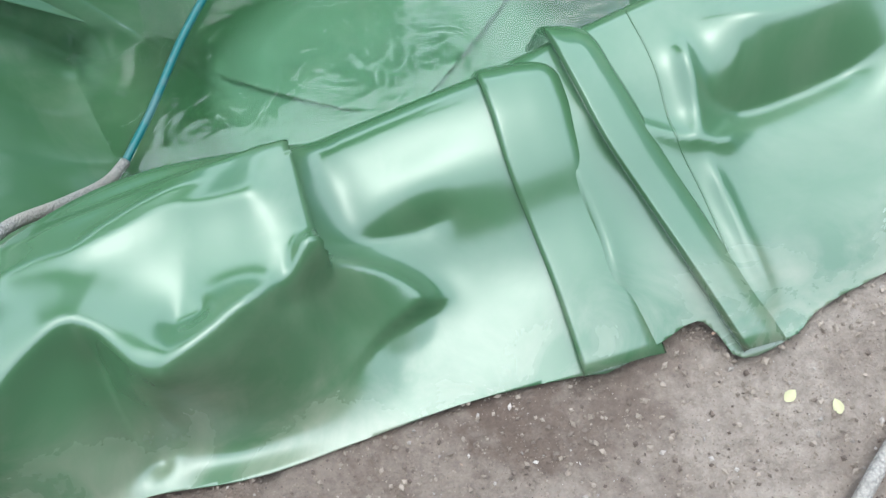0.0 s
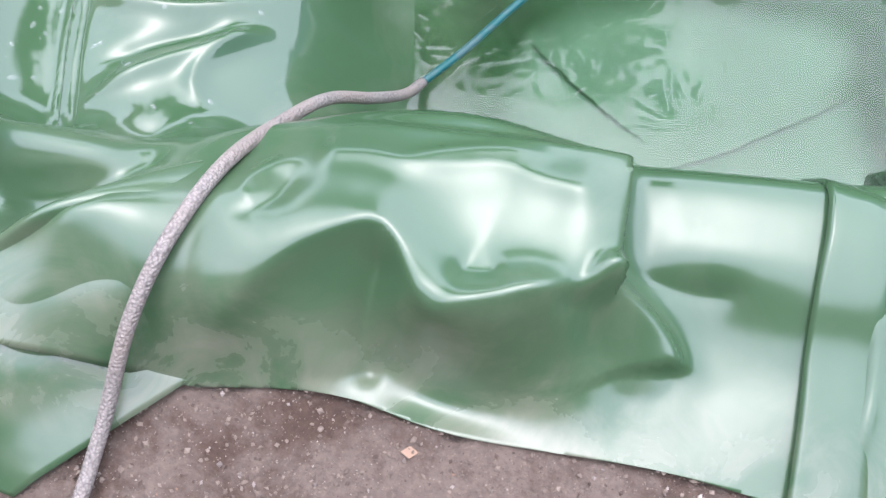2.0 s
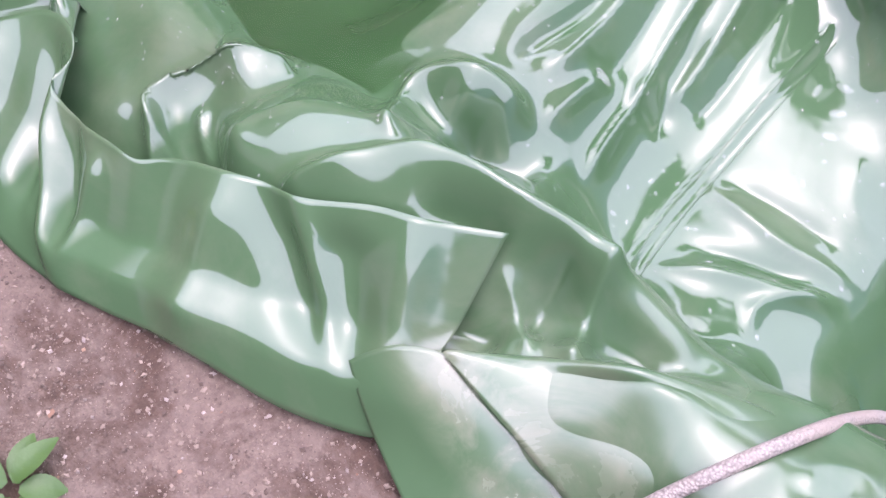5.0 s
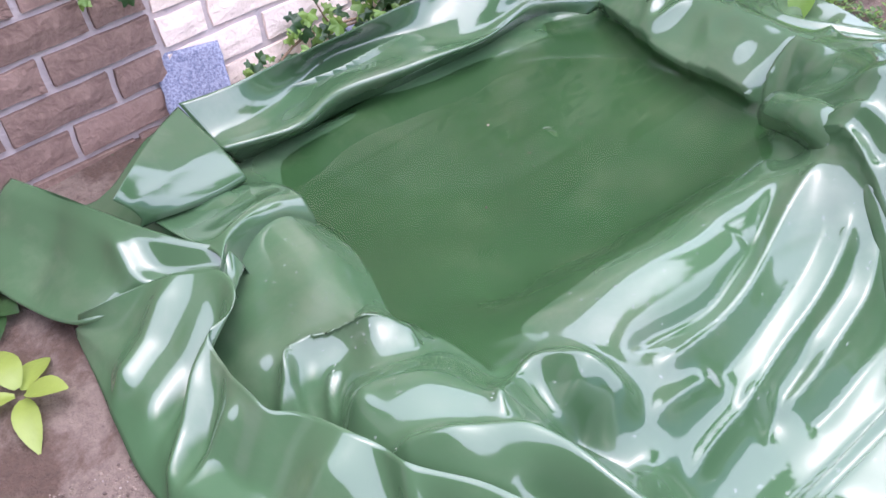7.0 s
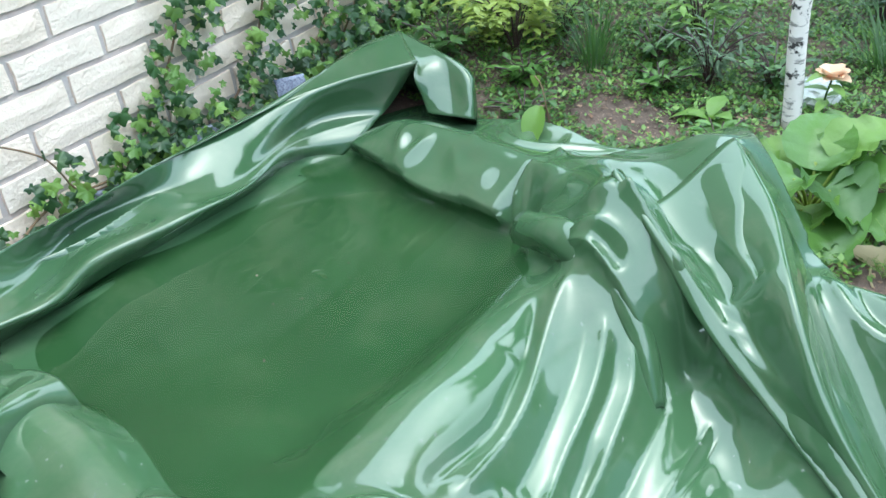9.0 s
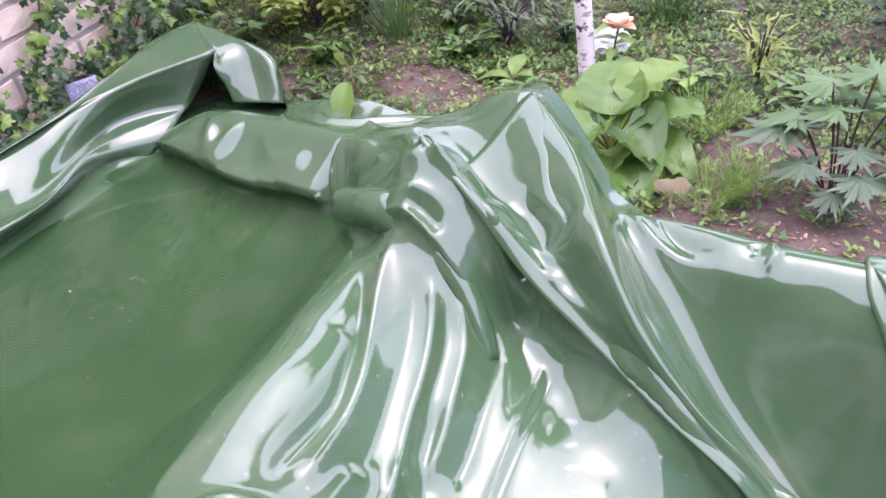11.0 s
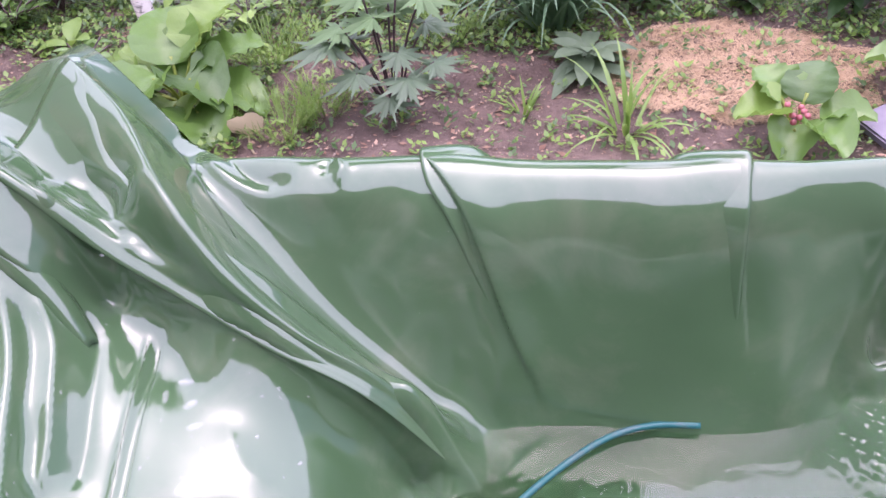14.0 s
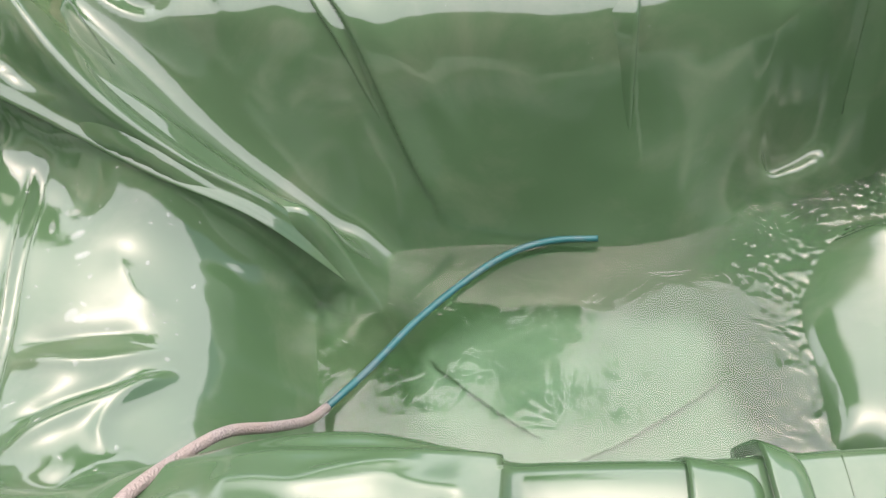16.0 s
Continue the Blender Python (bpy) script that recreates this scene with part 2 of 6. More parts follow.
guide("hump_mid", (-0.38, 0.30, 0.126), (-0.32, 0.285, 0.112), (-0.26, 0.29, 0.104), (-0.20, 0.30, 0.099))
guide("hump_front", (-0.62, 0.17, 0.125), (-0.545, 0.20, 0.125), (-0.40, 0.175, 0.025), (-0.32, 0.155, 0.0), (-0.25, 0.155, 0.0))
guide("hump_ledge", (-0.405, 0.285, 0.132), (-0.365, 0.238, 0.118), (-0.32, 0.214, 0.108), (-0.27, 0.222, 0.104), (-0.215, 0.25, 0.10))
guide("bank_crest", (-0.15, 0.425, 0.06), (-0.05, 0.445, 0.062), (0.05, 0.455, 0.056), (0.14, 0.47, 0.043), (0.21, 0.485, 0.035), (0.38, 0.51, 0.02), (0.65, 0.54, 0), (0.9, 0.58, -0.02))
guide("bank_front", (-0.14, 0.355, 0.05), (0.0, 0.355, 0.046), (0.12, 0.36, 0.036), (0.30, 0.36, 0.0), (0.6, 0.36, -0.02), (0.9, 0.36, -0.05))
guide("bank_top", (-0.14, 0.395, 0.058), (0.0, 0.40, 0.058), (0.12, 0.41, 0.047), (0.28, 0.43, 0.026), (0.6, 0.45, 0.0))
guide("bank_behind", (-0.15, 0.47, 0.03), (-0.03, 0.48, 0.03), (0.08, 0.49, 0.02), (0.2, 0.515, 0.0), (0.38, 0.545, -0.02), (0.6, 0.57, -0.04))
guide("hump_behind", (-0.72, 0.37, 0.08), (-0.60, 0.43, 0.065), (-0.47, 0.475, 0.055), (-0.34, 0.49, 0.05), (-0.20, 0.475, 0.045))
guide("bank_mid", (-0.05, 0.315, 0.016), (0.05, 0.31, 0.016), (0.14, 0.31, 0.012), (0.3, 0.315, -0.01))
guide("bank_low", (-0.04, 0.28, -0.002), (0.05, 0.27, -0.002), (0.13, 0.26, -0.005), (0.3, 0.27, -0.022), (0.6, 0.27, -0.05))
guide("bank_toe", (-0.04, 0.22, -0.014), (0.06, 0.20, -0.014), (0.14, 0.18, -0.022), (0.3, 0.18, -0.038), (0.6, 0.2, -0.062))
guide("lobe_foot", (-0.06, 0.27, -0.002), (-0.055, 0.22, -0.012), (-0.11, 0.185, -0.01), (-0.19, 0.14, -0.004))
guide("lobe_top", (-0.20, 0.25, 0.055), (-0.16, 0.25, 0.028), (-0.115, 0.24, 0.008))
guide("near_wall", (-0.5, 0.58, -0.28), (-0.3, 0.56, -0.28), (-0.05, 0.56, -0.3), (0.2, 0.58, -0.32), (0.45, 0.62, -0.32))
guide("deep_floor_near", (-0.36, 0.72, -0.46), (-0.1, 0.68, -0.50), (0.25, 0.72, -0.49))
guide("deep_floor_far", (-0.36, 0.90, -0.47), (-0.1, 0.96, -0.51), (0.15, 0.95, -0.50))
guide("deep_west_water", (-0.545, 0.62, -0.29), (-0.53, 0.72, -0.3), (-0.55, 0.8, -0.3), (-0.575, 0.9, -0.3), (-0.57, 0.955, -0.3))
guide("shoulder_lip", (-0.64, 0.47, -0.1), (-0.67, 0.6, -0.12), (-0.685, 0.73, -0.12), (-0.7, 0.9, -0.125))
guide("shoulder", (-0.8, 0.42, -0.03), (-0.86, 0.55, -0.035), (-0.89, 0.72, -0.03), (-0.93, 0.92, 0), (-1, 1, 0.03))
guide("shoulder_back", (-0.93, 0.38, 0.02), (-1.01, 0.45, 0), (-1.03, 0.63, -0.025), (-1.06, 0.85, 0.03), (-1.14, 1.05, 0.07))
guide("shelf_lip", (-1.2, 0.36, 0.165), (-1.31, 0.46, 0.19), (-1.335, 0.6, 0.197), (-1.37, 0.8, 0.197), (-1.42, 1, 0.197))
guide("shelf_east_water", (-1.35, 0.27, 0.165), (-1.385, 0.45, 0.17), (-1.41, 0.62, 0.17), (-1.44, 0.8, 0.17), (-1.49, 1, 0.165))
guide("shelf_north_water", (-1.6, 1.13, 0.16), (-1.84, 1.125, 0.155), (-2.04, 1.12, 0.155), (-2.2, 1.10, 0.16))
guide("shelf_west_water", (-2.19, 0.95, 0.17), (-2.18, 0.7, 0.17), (-2.165, 0.4, 0.17), (-2.135, 0.13, 0.17))
guide("shelf_south_water", (-1.92, 0.16, 0.17), (-1.69, 0.21, 0.165), (-1.5, 0.2, 0.165))
guide("shelf_floor", (-1.55, 0.4, 0.06), (-1.6, 0.85, 0.05), (-1.95, 0.9, 0.05), (-1.95, 0.42, 0.06))
guide("back_edge", (-2.19, 0.02, 0.25), (-2.23, 0.23, 0.25), (-2.25, 0.43, 0.25), (-2.32, 0.7, 0.25), (-2.34, 1, 0.24), (-2.31, 1.16, 0.2), (-2.28, 1.30, 0.19), (-2.24, 1.44, 0.18))
guide("back_dip", (-2.185, 0.09, 0.2), (-2.215, 0.26, 0.2), (-2.235, 0.50, 0.2), (-2.265, 0.75, 0.2), (-2.29, 0.98, 0.19))
guide("north_roll", (-2.12, 1.2, 0.24), (-2, 1.2, 0.26), (-1.82, 1.21, 0.265), (-1.66, 1.2, 0.26), (-1.57, 1.15, 0.25))
guide("north_sheet", (-2, 1.33, 0.21), (-1.8, 1.36, 0.2), (-1.62, 1.4, 0.21), (-1.45, 1.45, 0.27))
guide("north_edge", (-2.1, 1.47, 0.16), (-1.9, 1.53, 0.19), (-1.7, 1.545, 0.17), (-1.55, 1.585, 0.19), (-1.38, 1.57, 0.3), (-1.24, 1.46, 0.33), (-1.1, 1.42, 0.2), (-1.02, 1.38, 0.16))
guide("fold_ridge", (-1.3, 1.43, 0.352), (-1.22, 1.34, 0.34), (-1.1, 1.2, 0.295), (-0.98, 1.105, 0.25), (-0.86, 1.05, 0.14), (-0.7, 1, -0.02), (-0.55, 0.97, -0.19), (-0.44, 0.945, -0.3))
guide("fold_face", (-1.45, 1.3, 0.3), (-1.33, 1.24, 0.27), (-1.2, 1.16, 0.22), (-1.09, 1.09, 0.17), (-0.98, 1.055, 0.13))
guide("knot", (-1.52, 1.2, 0.31), (-1.4, 1.13, 0.36), (-1.33, 1.1, 0.38), (-1.24, 1.08, 0.3), (-1.13, 1.06, 0.2))
guide("fold_back", (-1.08, 1.33, 0.2), (-0.98, 1.24, 0.165), (-0.85, 1.17, 0.06), (-0.7, 1.11, -0.09), (-0.55, 1.06, -0.22))
guide("far_rim", (-0.97, 1.335, 0.185), (-0.78, 1.33, 0.185), (-0.57, 1.335, 0.19), (-0.3, 1.335, 0.18), (0, 1.345, 0.175), (0.22, 1.37, 0.16), (0.45, 1.385, 0.155), (0.75, 1.4, 0.15))
guide("far_rim_front", (-0.8, 1.265, 0.16), (-0.57, 1.262, 0.152), (-0.3, 1.262, 0.146), (0, 1.27, 0.14), (0.22, 1.315, 0.12), (0.45, 1.345, 0.11))
guide("far_break", (-0.57, 1.24, 0.118), (-0.3, 1.238, 0.11), (0, 1.246, 0.105), (0.2, 1.298, 0.08))
guide("far_face", (-0.72, 1.2, 0.04), (-0.56, 1.175, -0.06), (-0.32, 1.175, -0.06), (-0.05, 1.18, -0.06), (0.2, 1.245, -0.06), (0.45, 1.34, -0.08))
guide("far_foot", (-0.45, 1.08, -0.28), (-0.25, 1.09, -0.31), (0, 1.09, -0.31), (0.14, 1.115, -0.31), (0.28, 1.18, -0.31), (0.55, 1.3, -0.3))
guide("far_edge", (-0.97, 1.38, 0.14), (-0.57, 1.385, 0.145), (-0.1, 1.39, 0.135), (0.4, 1.43, 0.11), (0.75, 1.45, 0.11))
guide("far_low", (-0.42, 1.108, -0.215), (-0.25, 1.124, -0.21), (0, 1.128, -0.21), (0.12, 1.152, -0.21), (0.19, 1.195, -0.20))
guide("east_step", (0.27, 1.262, -0.212), (0.395, 1.29, -0.212))
guide("east_step_front", (0.272, 1.228, -0.235), (0.40, 1.252, -0.238))
guide("east_step_foot", (0.268, 1.205, -0.30), (0.40, 1.225, -0.31))
guide("east_swell", (0.48, 1.10, -0.24), (0.46, 0.98, -0.262), (0.45, 0.82, -0.268), (0.45, 0.66, -0.26))
guide("east_foot", (0.40, 1.06, -0.29), (0.335, 0.95, -0.30), (0.335, 0.80, -0.305), (0.345, 0.68, -0.30))
guide("east_rim", (0.80, 1.2, 0.10), (0.82, 0.95, 0.0), (0.80, 0.7, -0.02))
guide("east_shelf", (0.62, 1.14, -0.20), (0.62, 0.95, -0.225), (0.62, 0.75, -0.22))
guide("west_roll", (-1.84, 0.12, 0.235), (-1.66, 0.12, 0.23), (-1.50, 0.12, 0.215), (-1.38, 0.14, 0.20))
guide("west_flap", (-2.17, 0, 0.27), (-2.05, 0, 0.25), (-1.93, 0.05, 0.235), (-1.86, 0.1, 0.225))
guide("west_fold", (-2.15, -0.2, 0.22), (-1.97, -0.13, 0.215), (-1.8, -0.05, 0.20), (-1.71, 0, 0.20))
guide("west_valley", (-1.67, -0.02, 0.195), (-1.58, 0.02, 0.195), (-1.52, -0.03, 0.195))
guide("west_sheet", (-2, -0.26, 0.15), (-1.75, -0.2, 0.135), (-1.55, -0.16, 0.12), (-1.35, -0.14, 0.11), (-1.15, -0.05, 0.11), (-1.02, 0.06, 0.115))
guide("west_bump", (-1.33, 0.06, 0.22), (-1.3, 0.16, 0.235), (-1.22, 0.22, 0.22), (-1.16, 0.14, 0.235))
guide("west_hollow", (-1.45, 0.10, 0.185), (-1.42, 0.065, 0.172), (-1.37, 0.04, 0.158), (-1.33, 0.02, 0.15))
guide("bowl", (-1.25, 0.3, 0.14), (-1.17, 0.34, 0.13))
guide("mid_fold", (-1.12, 0.24, 0.24), (-1.03, 0.28, 0.235), (-0.94, 0.31, 0.2), (-0.85, 0.325, 0.15), (-0.72, 0.345, 0.08))
guide("mid_dip", (-0.9, 0.24, 0.13), (-0.82, 0.26, 0.1), (-0.72, 0.3, 0.09))

# the near bank: the end of the bulge, and two pleats
lap([(-0.185, 0.46), (-0.18, 0.38), (-0.178, 0.325), (-0.16, 0.28)], -0.028, 0.30, 0.12, 0.02)
fold([(-0.20, 0.31), (-0.15, 0.298), (-0.11, 0.28), (-0.085, 0.255), (-0.078, 0.235)], 0.03, 0.013, 0.12, 0.055)
fold([(-0.075, 0.25), (-0.08, 0.222), (-0.10, 0.205), (-0.15, 0.196)], -0.004, 0.02, 0.2)
# the great fold that falls from the far corner into the deep basin
lap([(-1.56, 1.06), (-1.44, 1.02), (-1.32, 1.0), (-1.21, 0.985), (-1.15, 0.99)], 0.02, 0.06, 0.15, 0.01)
lap([(-1.24, 1.065), (-1.09, 1.055), (-0.97, 1.02), (-0.86, 0.985), (-0.70, 0.96), (-0.60, 0.96), (-0.46, 0.94)], 0.016, 0.06, 0.1, 0.008)
# pleats of the far side
lap([(-0.575, 1.42), (-0.56, 1.34), (-0.49, 1.26), (-0.42, 1.19), (-0.35, 1.125), (-0.31, 1.10)], 0.008, 0.08, 0.22, 0.014)
lap([(0.028, 1.44), (0.024, 1.34), (0.02, 1.28), (0.02, 1.22), (0.05, 1.15)], -0.008, 0.09, 0.1, 0.008)
# the west rim
lap([(-1.455, -0.02), (-1.485, 0.02), (-1.478, 0.066), (-1.455, 0.13), (-1.425, 0.18), (-1.375, 0.19)], -0.012, 0.03, 0.15, 0.012)
# the rolls round the shallow basin
lap([(-2.24, 1.13), (-2.10, 1.125), (-1.90, 1.115), (-1.74, 1.125), (-1.62, 1.12)], 0.04, 0.09, 0.1, 0.03)
lap([(-1.60, 1.10), (-1.64, 1.15), (-1.63, 1.22)], -0.025, 0.10, 0.15)

# near bulge
fold([(-0.24, 0.42), (-0.33, 0.41), (-0.42, 0.375)], 0.008, 0.014)
fold([(-0.605, 0.125), (-0.54, 0.2), (-0.486, 0.258), (-0.447, 0.285), (-0.415, 0.301), (-0.39, 0.29), (-0.367, 0.255), (-0.346, 0.226), (-0.32, 0.216), (-0.28, 0.228), (-0.226, 0.255), (-0.175, 0.284)], 0.026, 0.05, 0.12, 0.016)
fold([(-0.408, 0.29), (-0.412, 0.257), (-0.422, 0.216), (-0.423, 0.185), (-0.402, 0.15)], -0.024, 0.02, 0.2)
fold([(-0.385, 0.25), (-0.372, 0.215), (-0.365, 0.17)], 0.012, 0.014, 0.3)
fold([(-0.335, 0.28), (-0.302, 0.272), (-0.27, 0.287)], -0.010, 0.016)
fold([(-0.508, 0.371), (-0.439, 0.381), (-0.381, 0.378), (-0.304, 0.396), (-0.253, 0.387), (-0.19, 0.379)], 0.010, 0.03, 0.1, 0.02)
fold([(-0.16, 0.335), (-0.10, 0.325), (0.0, 0.335)], -0.010, 0.014)
fold([(-0.52, 0.36), (-0.52, 0.31), (-0.57, 0.27)], -0.009, 0.018)
fold([(-0.50, 0.38), (-0.56, 0.32), (-0.52, 0.27)], 0.006, 0.014)
fold([(-0.58, 0.30), (-0.60, 0.20), (-0.56, 0.13)], -0.008, 0.03)
fold([(-0.93, 0.10), (-0.84, 0.165), (-0.73, 0.245), (-0.64, 0.285)], 0.012, 0.02)
# near bank, right of the pleats
fold([(0.29, 0.40), (0.32, 0.36), (0.39, 0.355), (0.55, 0.375)], -0.03, 0.028)
fold([(0.30, 0.47), (0.42, 0.43), (0.60, 0.46)], 0.02, 0.04)
fold([(0.29, 0.46), (0.28, 0.36), (0.26, 0.32)], 0.014, 0.014)
fold([(0.27, 0.33), (0.28, 0.23), (0.29, 0.11)], 0.010, 0.012)
fold([(0.18, 0.38), (0.24, 0.34), (0.30, 0.32), (0.34, 0.34)], 0.012, 0.014)
fold([(0.11, 0.38), (0.13, 0.28), (0.13, 0.17)], 0.010, 0.014)
fold([(0.10, 0.40), (0.12, 0.30), (0.115, 0.20)], -0.008, 0.014)
fold([(0.17, 0.42), (0.205, 0.33), (0.235, 0.22), (0.265, 0.11)], 0.010, 0.016, 0.1)
# the middle: folds between the bulge and the shoulder
fold([(-1.22, 0.04), (-1.18, 0.11), (-1.13, 0.20), (-1.08, 0.24), (-0.99, 0.27), (-0.93, 0.30), (-0.87, 0.34), (-0.74, 0.42)], 0.034, 0.018, 0.1, 0.05)
fold([(-1.08, 0.17), (-1.02, 0.21), (-0.95, 0.25)], -0.025, 0.025)
fold([(-1.13, 0.43), (-1.21, 0.40), (-1.28, 0.33), (-1.23, 0.25), (-1.16, 0.215)], 0.034, 0.05, 0.15, 0.018)
fold([(-1.21, 0.33), (-1.13, 0.35), (-1.05, 0.38)], -0.05, 0.045)
fold([(-1.13, 0.42), (-1.15, 0.52), (-1.16, 0.63)], 0.014, 0.016)
fold([(-1.06, 0.60), (-1.10, 0.68), (-1.14, 0.80)], -0.014, 0.016)
fold([(-1.05, 0.44), (-1.09, 0.54), (-1.13, 0.68)], 0.016, 0.014)
fold([(-0.87, 0.35), (-0.86, 0.30), (-0.84, 0.255), (-0.805, 0.19)], 0.04, 0.014, 0.15, 0.03)
fold([(-0.90, 0.30), (-0.90, 0.24), (-0.87, 0.18)], -0.02, 0.018)
fold([(-0.96, 0.22), (-0.90, 0.20), (-0.84, 0.17)], 0.018, 0.014)
fold([(-0.80, 0.30), (-0.73, 0.31), (-0.66, 0.34)], 0.012, 0.018)
fold([(-0.78, 0.26), (-0.70, 0.29)], -0.014, 0.016)
fold([(-0.99, 0.11), (-0.93, 0.15), (-0.88, 0.17)], -0.03, 0.03)
# the shoulder
fold([(-0.98, 0.63), (-0.83, 0.64), (-0.70, 0.70)], 0.014, 0.016)
fold([(-0.97, 0.66), (-0.86, 0.69), (-0.75, 0.72)], -0.010, 0.018)
fold([(-0.93, 0.45), (-0.80, 0.565), (-0.69, 0.66)], 0.016, 0.016)
fold([(-0.92, 0.52), (-0.84, 0.58), (-0.75, 0.64)], -0.012, 0.016)
fold([(-0.74, 0.48), (-0.775, 0.55), (-0.70, 0.67)], 0.012, 0.014)
fold([(-0.92, 0.41), (-0.945, 0.46), (-0.98, 0.61), (-1.01, 0.81), (-1.04, 1.0)], 0.006, 0.007, 0.05)
fold([(-0.90, 0.41), (-0.93, 0.46), (-0.965, 0.61), (-0.995, 0.81), (-1.02, 1.0)], -0.004, 0.008, 0.05)
fold([(-0.86, 0.86), (-0.80, 0.78), (-0.74, 0.76)], 0.006, 0.025)
# the lip of the shelf, fluted
fold([(-1.353, 0.982), (-1.326, 0.903), (-1.276, 0.797), (-1.232, 0.706), (-1.201, 0.573), (-1.187, 0.482)], 0.016, 0.016, 0.12, 0.016)
fold([(-1.387, 0.925), (-1.311, 0.805), (-1.272, 0.714), (-1.245, 0.646), (-1.241, 0.546), (-1.226, 0.448)], -0.014, 0.016, 0.12, 0.016)
fold([(-1.248, 0.957), (-1.211, 0.893), (-1.175, 0.805), (-1.145, 0.705), (-1.105, 0.593)], 0.018, 0.014, 0.12, 0.014)
fold([(-1.281, 0.948), (-1.231, 0.835), (-1.191, 0.711), (-1.15, 0.555)], -0.012, 0.018, 0.12, 0.018)
fold([(-1.203, 0.976), (-1.155, 0.913), (-1.13, 0.846), (-1.102, 0.746), (-1.089, 0.655)], 0.018, 0.013, 0.12, 0.016)
fold([(-1.215, 0.949), (-1.175, 0.871), (-1.138, 0.74), (-1.113, 0.662)], -0.01, 0.012, 0.12, 0.012)
fold([(-1.17, 1.003), (-1.113, 0.946), (-1.066, 0.783), (-1.055, 0.679)], -0.014, 0.018, 0.12, 0.018)
fold([(-1.368, 0.741), (-1.316, 0.779), (-1.285, 0.769), (-1.254, 0.675), (-1.237, 0.574), (-1.218, 0.445)], -0.006, 0.02, 0.2, 0.02)
# the knot at the far corner
fold([(-1.58, 1.09), (-1.43, 1.065), (-1.35, 1.075), (-1.31, 1.09)], 0.025, 0.02)
fold([(-1.33, 1.10), (-1.27, 1.09), (-1.20, 1.08), (-1.09, 1.06)], 0.035, 0.017, 0.12)
fold([(-1.26, 1.16), (-1.16, 1.15), (-1.08, 1.10)], -0.04, 0.028)
fold([(-1.20, 1.22), (-1.08, 1.15), (-1.03, 1.10), (-1.08, 1.06)], 0.014, 0.014)
fold([(-1.22, 1.04), (-1.29, 1.035), (-1.38, 1.025), (-1.40, 1.01), (-1.31, 0.995), (-1.21, 0.985)], 0.018, 0.012)
fold([(-1.33, 1.025), (-1.24, 1.01)], -0.02, 0.014)
fold([(-1.28, 1.42), (-1.20, 1.34), (-1.11, 1.27), (-1.06, 1.20), (-0.95, 1.09), (-0.82, 1.0), (-0.62, 0.97)], 0.016, 0.018, 0.06)
fold([(-1.16, 1.28), (-1.10, 1.19), (-1.0, 1.10)], -0.016, 0.02)
fold([(-0.92, 1.07), (-0.81, 1.07), (-0.70, 1.06), (-0.58, 1.02), (-0.50, 0.99)], 0.02, 0.016)
fold([(-0.88, 1.04), (-0.74, 1.02), (-0.62, 1.0)], -0.012, 0.016)
fold([(-1.30, 1.44), (-1.45, 1.42), (-1.60, 1.33)], 0.02, 0.025)
# far rim and face
fold([(-1.05, 1.39), (-0.98, 1.30), (-0.90, 1.26), (-0.78, 1.25), (-0.60, 1.26)], 0.016, 0.02)
fold([(-1.0, 1.36), (-0.90, 1.29), (-0.80, 1.28)], -0.012, 0.016)
fold([(-0.735, 1.325), (-0.715, 1.29), (-0.73, 1.26)], 0.012, 0.012)
fold([(-0.755, 1.32), (-0.745, 1.28)], -0.008, 0.014)
fold([(-0.49, 1.27), (-0.42, 1.23), (-0.32, 1.185), (-0.25, 1.15)], 0.012, 0.02)
fold([(0.23, 1.28), (0.33, 1.30), (0.43, 1.34)], 0.026, 0.016)
fold([(0.22, 1.25), (0.33, 1.275), (0.42, 1.31)], -0.016, 0.018)
fold([(0.41, 1.42), (0.42, 1.34), (0.44, 1.26)], 0.010, 0.012)
fold([(0.46, 1.40), (0.47, 1.32), (0.50, 1.27)], 0.02, 0.018)
# north rim
fold([(-1.96, 1.52), (-1.97, 1.46), (-1.90, 1.40), (-1.80, 1.42), (-1.69, 1.50), (-1.60, 1.58)], 0.016, 0.014)
fold([(-1.90, 1.47), (-1.78, 1.49)], -0.02, 0.025)
fold([(-1.98, 1.40), (-1.90, 1.28), (-1.82, 1.20)], 0.008, 0.010)
fold([(-2.08, 1.19), (-2.0, 1.135), (-1.95, 1.20)], 0.02, 0.018)
fold([(-1.90, 1.19), (-1.82, 1.15), (-1.70, 1.16)], 0.012, 0.02)
fold([(-1.60, 1.24), (-1.68, 1.36), (-1.62, 1.42)], 0.02, 0.02)
fold([(-1.52, 1.30), (-1.42, 1.22), (-1.36, 1.12)], -0.02, 0.025)
# west rim
fold([(-1.48, 0.03), (-1.445, -0.02), (-1.38, -0.06)], 0.024, 0.014)
fold([(-1.44, 0.07), (-1.41, 0.04), (-1.34, 0.015)], 0.014, 0.009)
fold([(-1.427, 0.215), (-1.458, 0.139), (-1.482, 0.072), (-1.483, 0.017), (-1.465, -0.004), (-1.421, -0.012), (-1.322, -0.022)], 0.018, 0.010, 0.08, 0.02)
# creases of the deep floor
lap([(-0.38, 0.905), (-0.24, 0.82), (-0.10, 0.735)], 0.022, 0.06, 0.2, 0.012)
lap([(-0.20, 0.64), (-0.03, 0.73), (0.08, 0.80), (0.24, 0.89)], 0.026, 0.06, 0.15, 0.012)
fold([(-0.60, 1.07), (-0.48, 0.96), (-0.33, 0.83)], 0.014, 0.012)

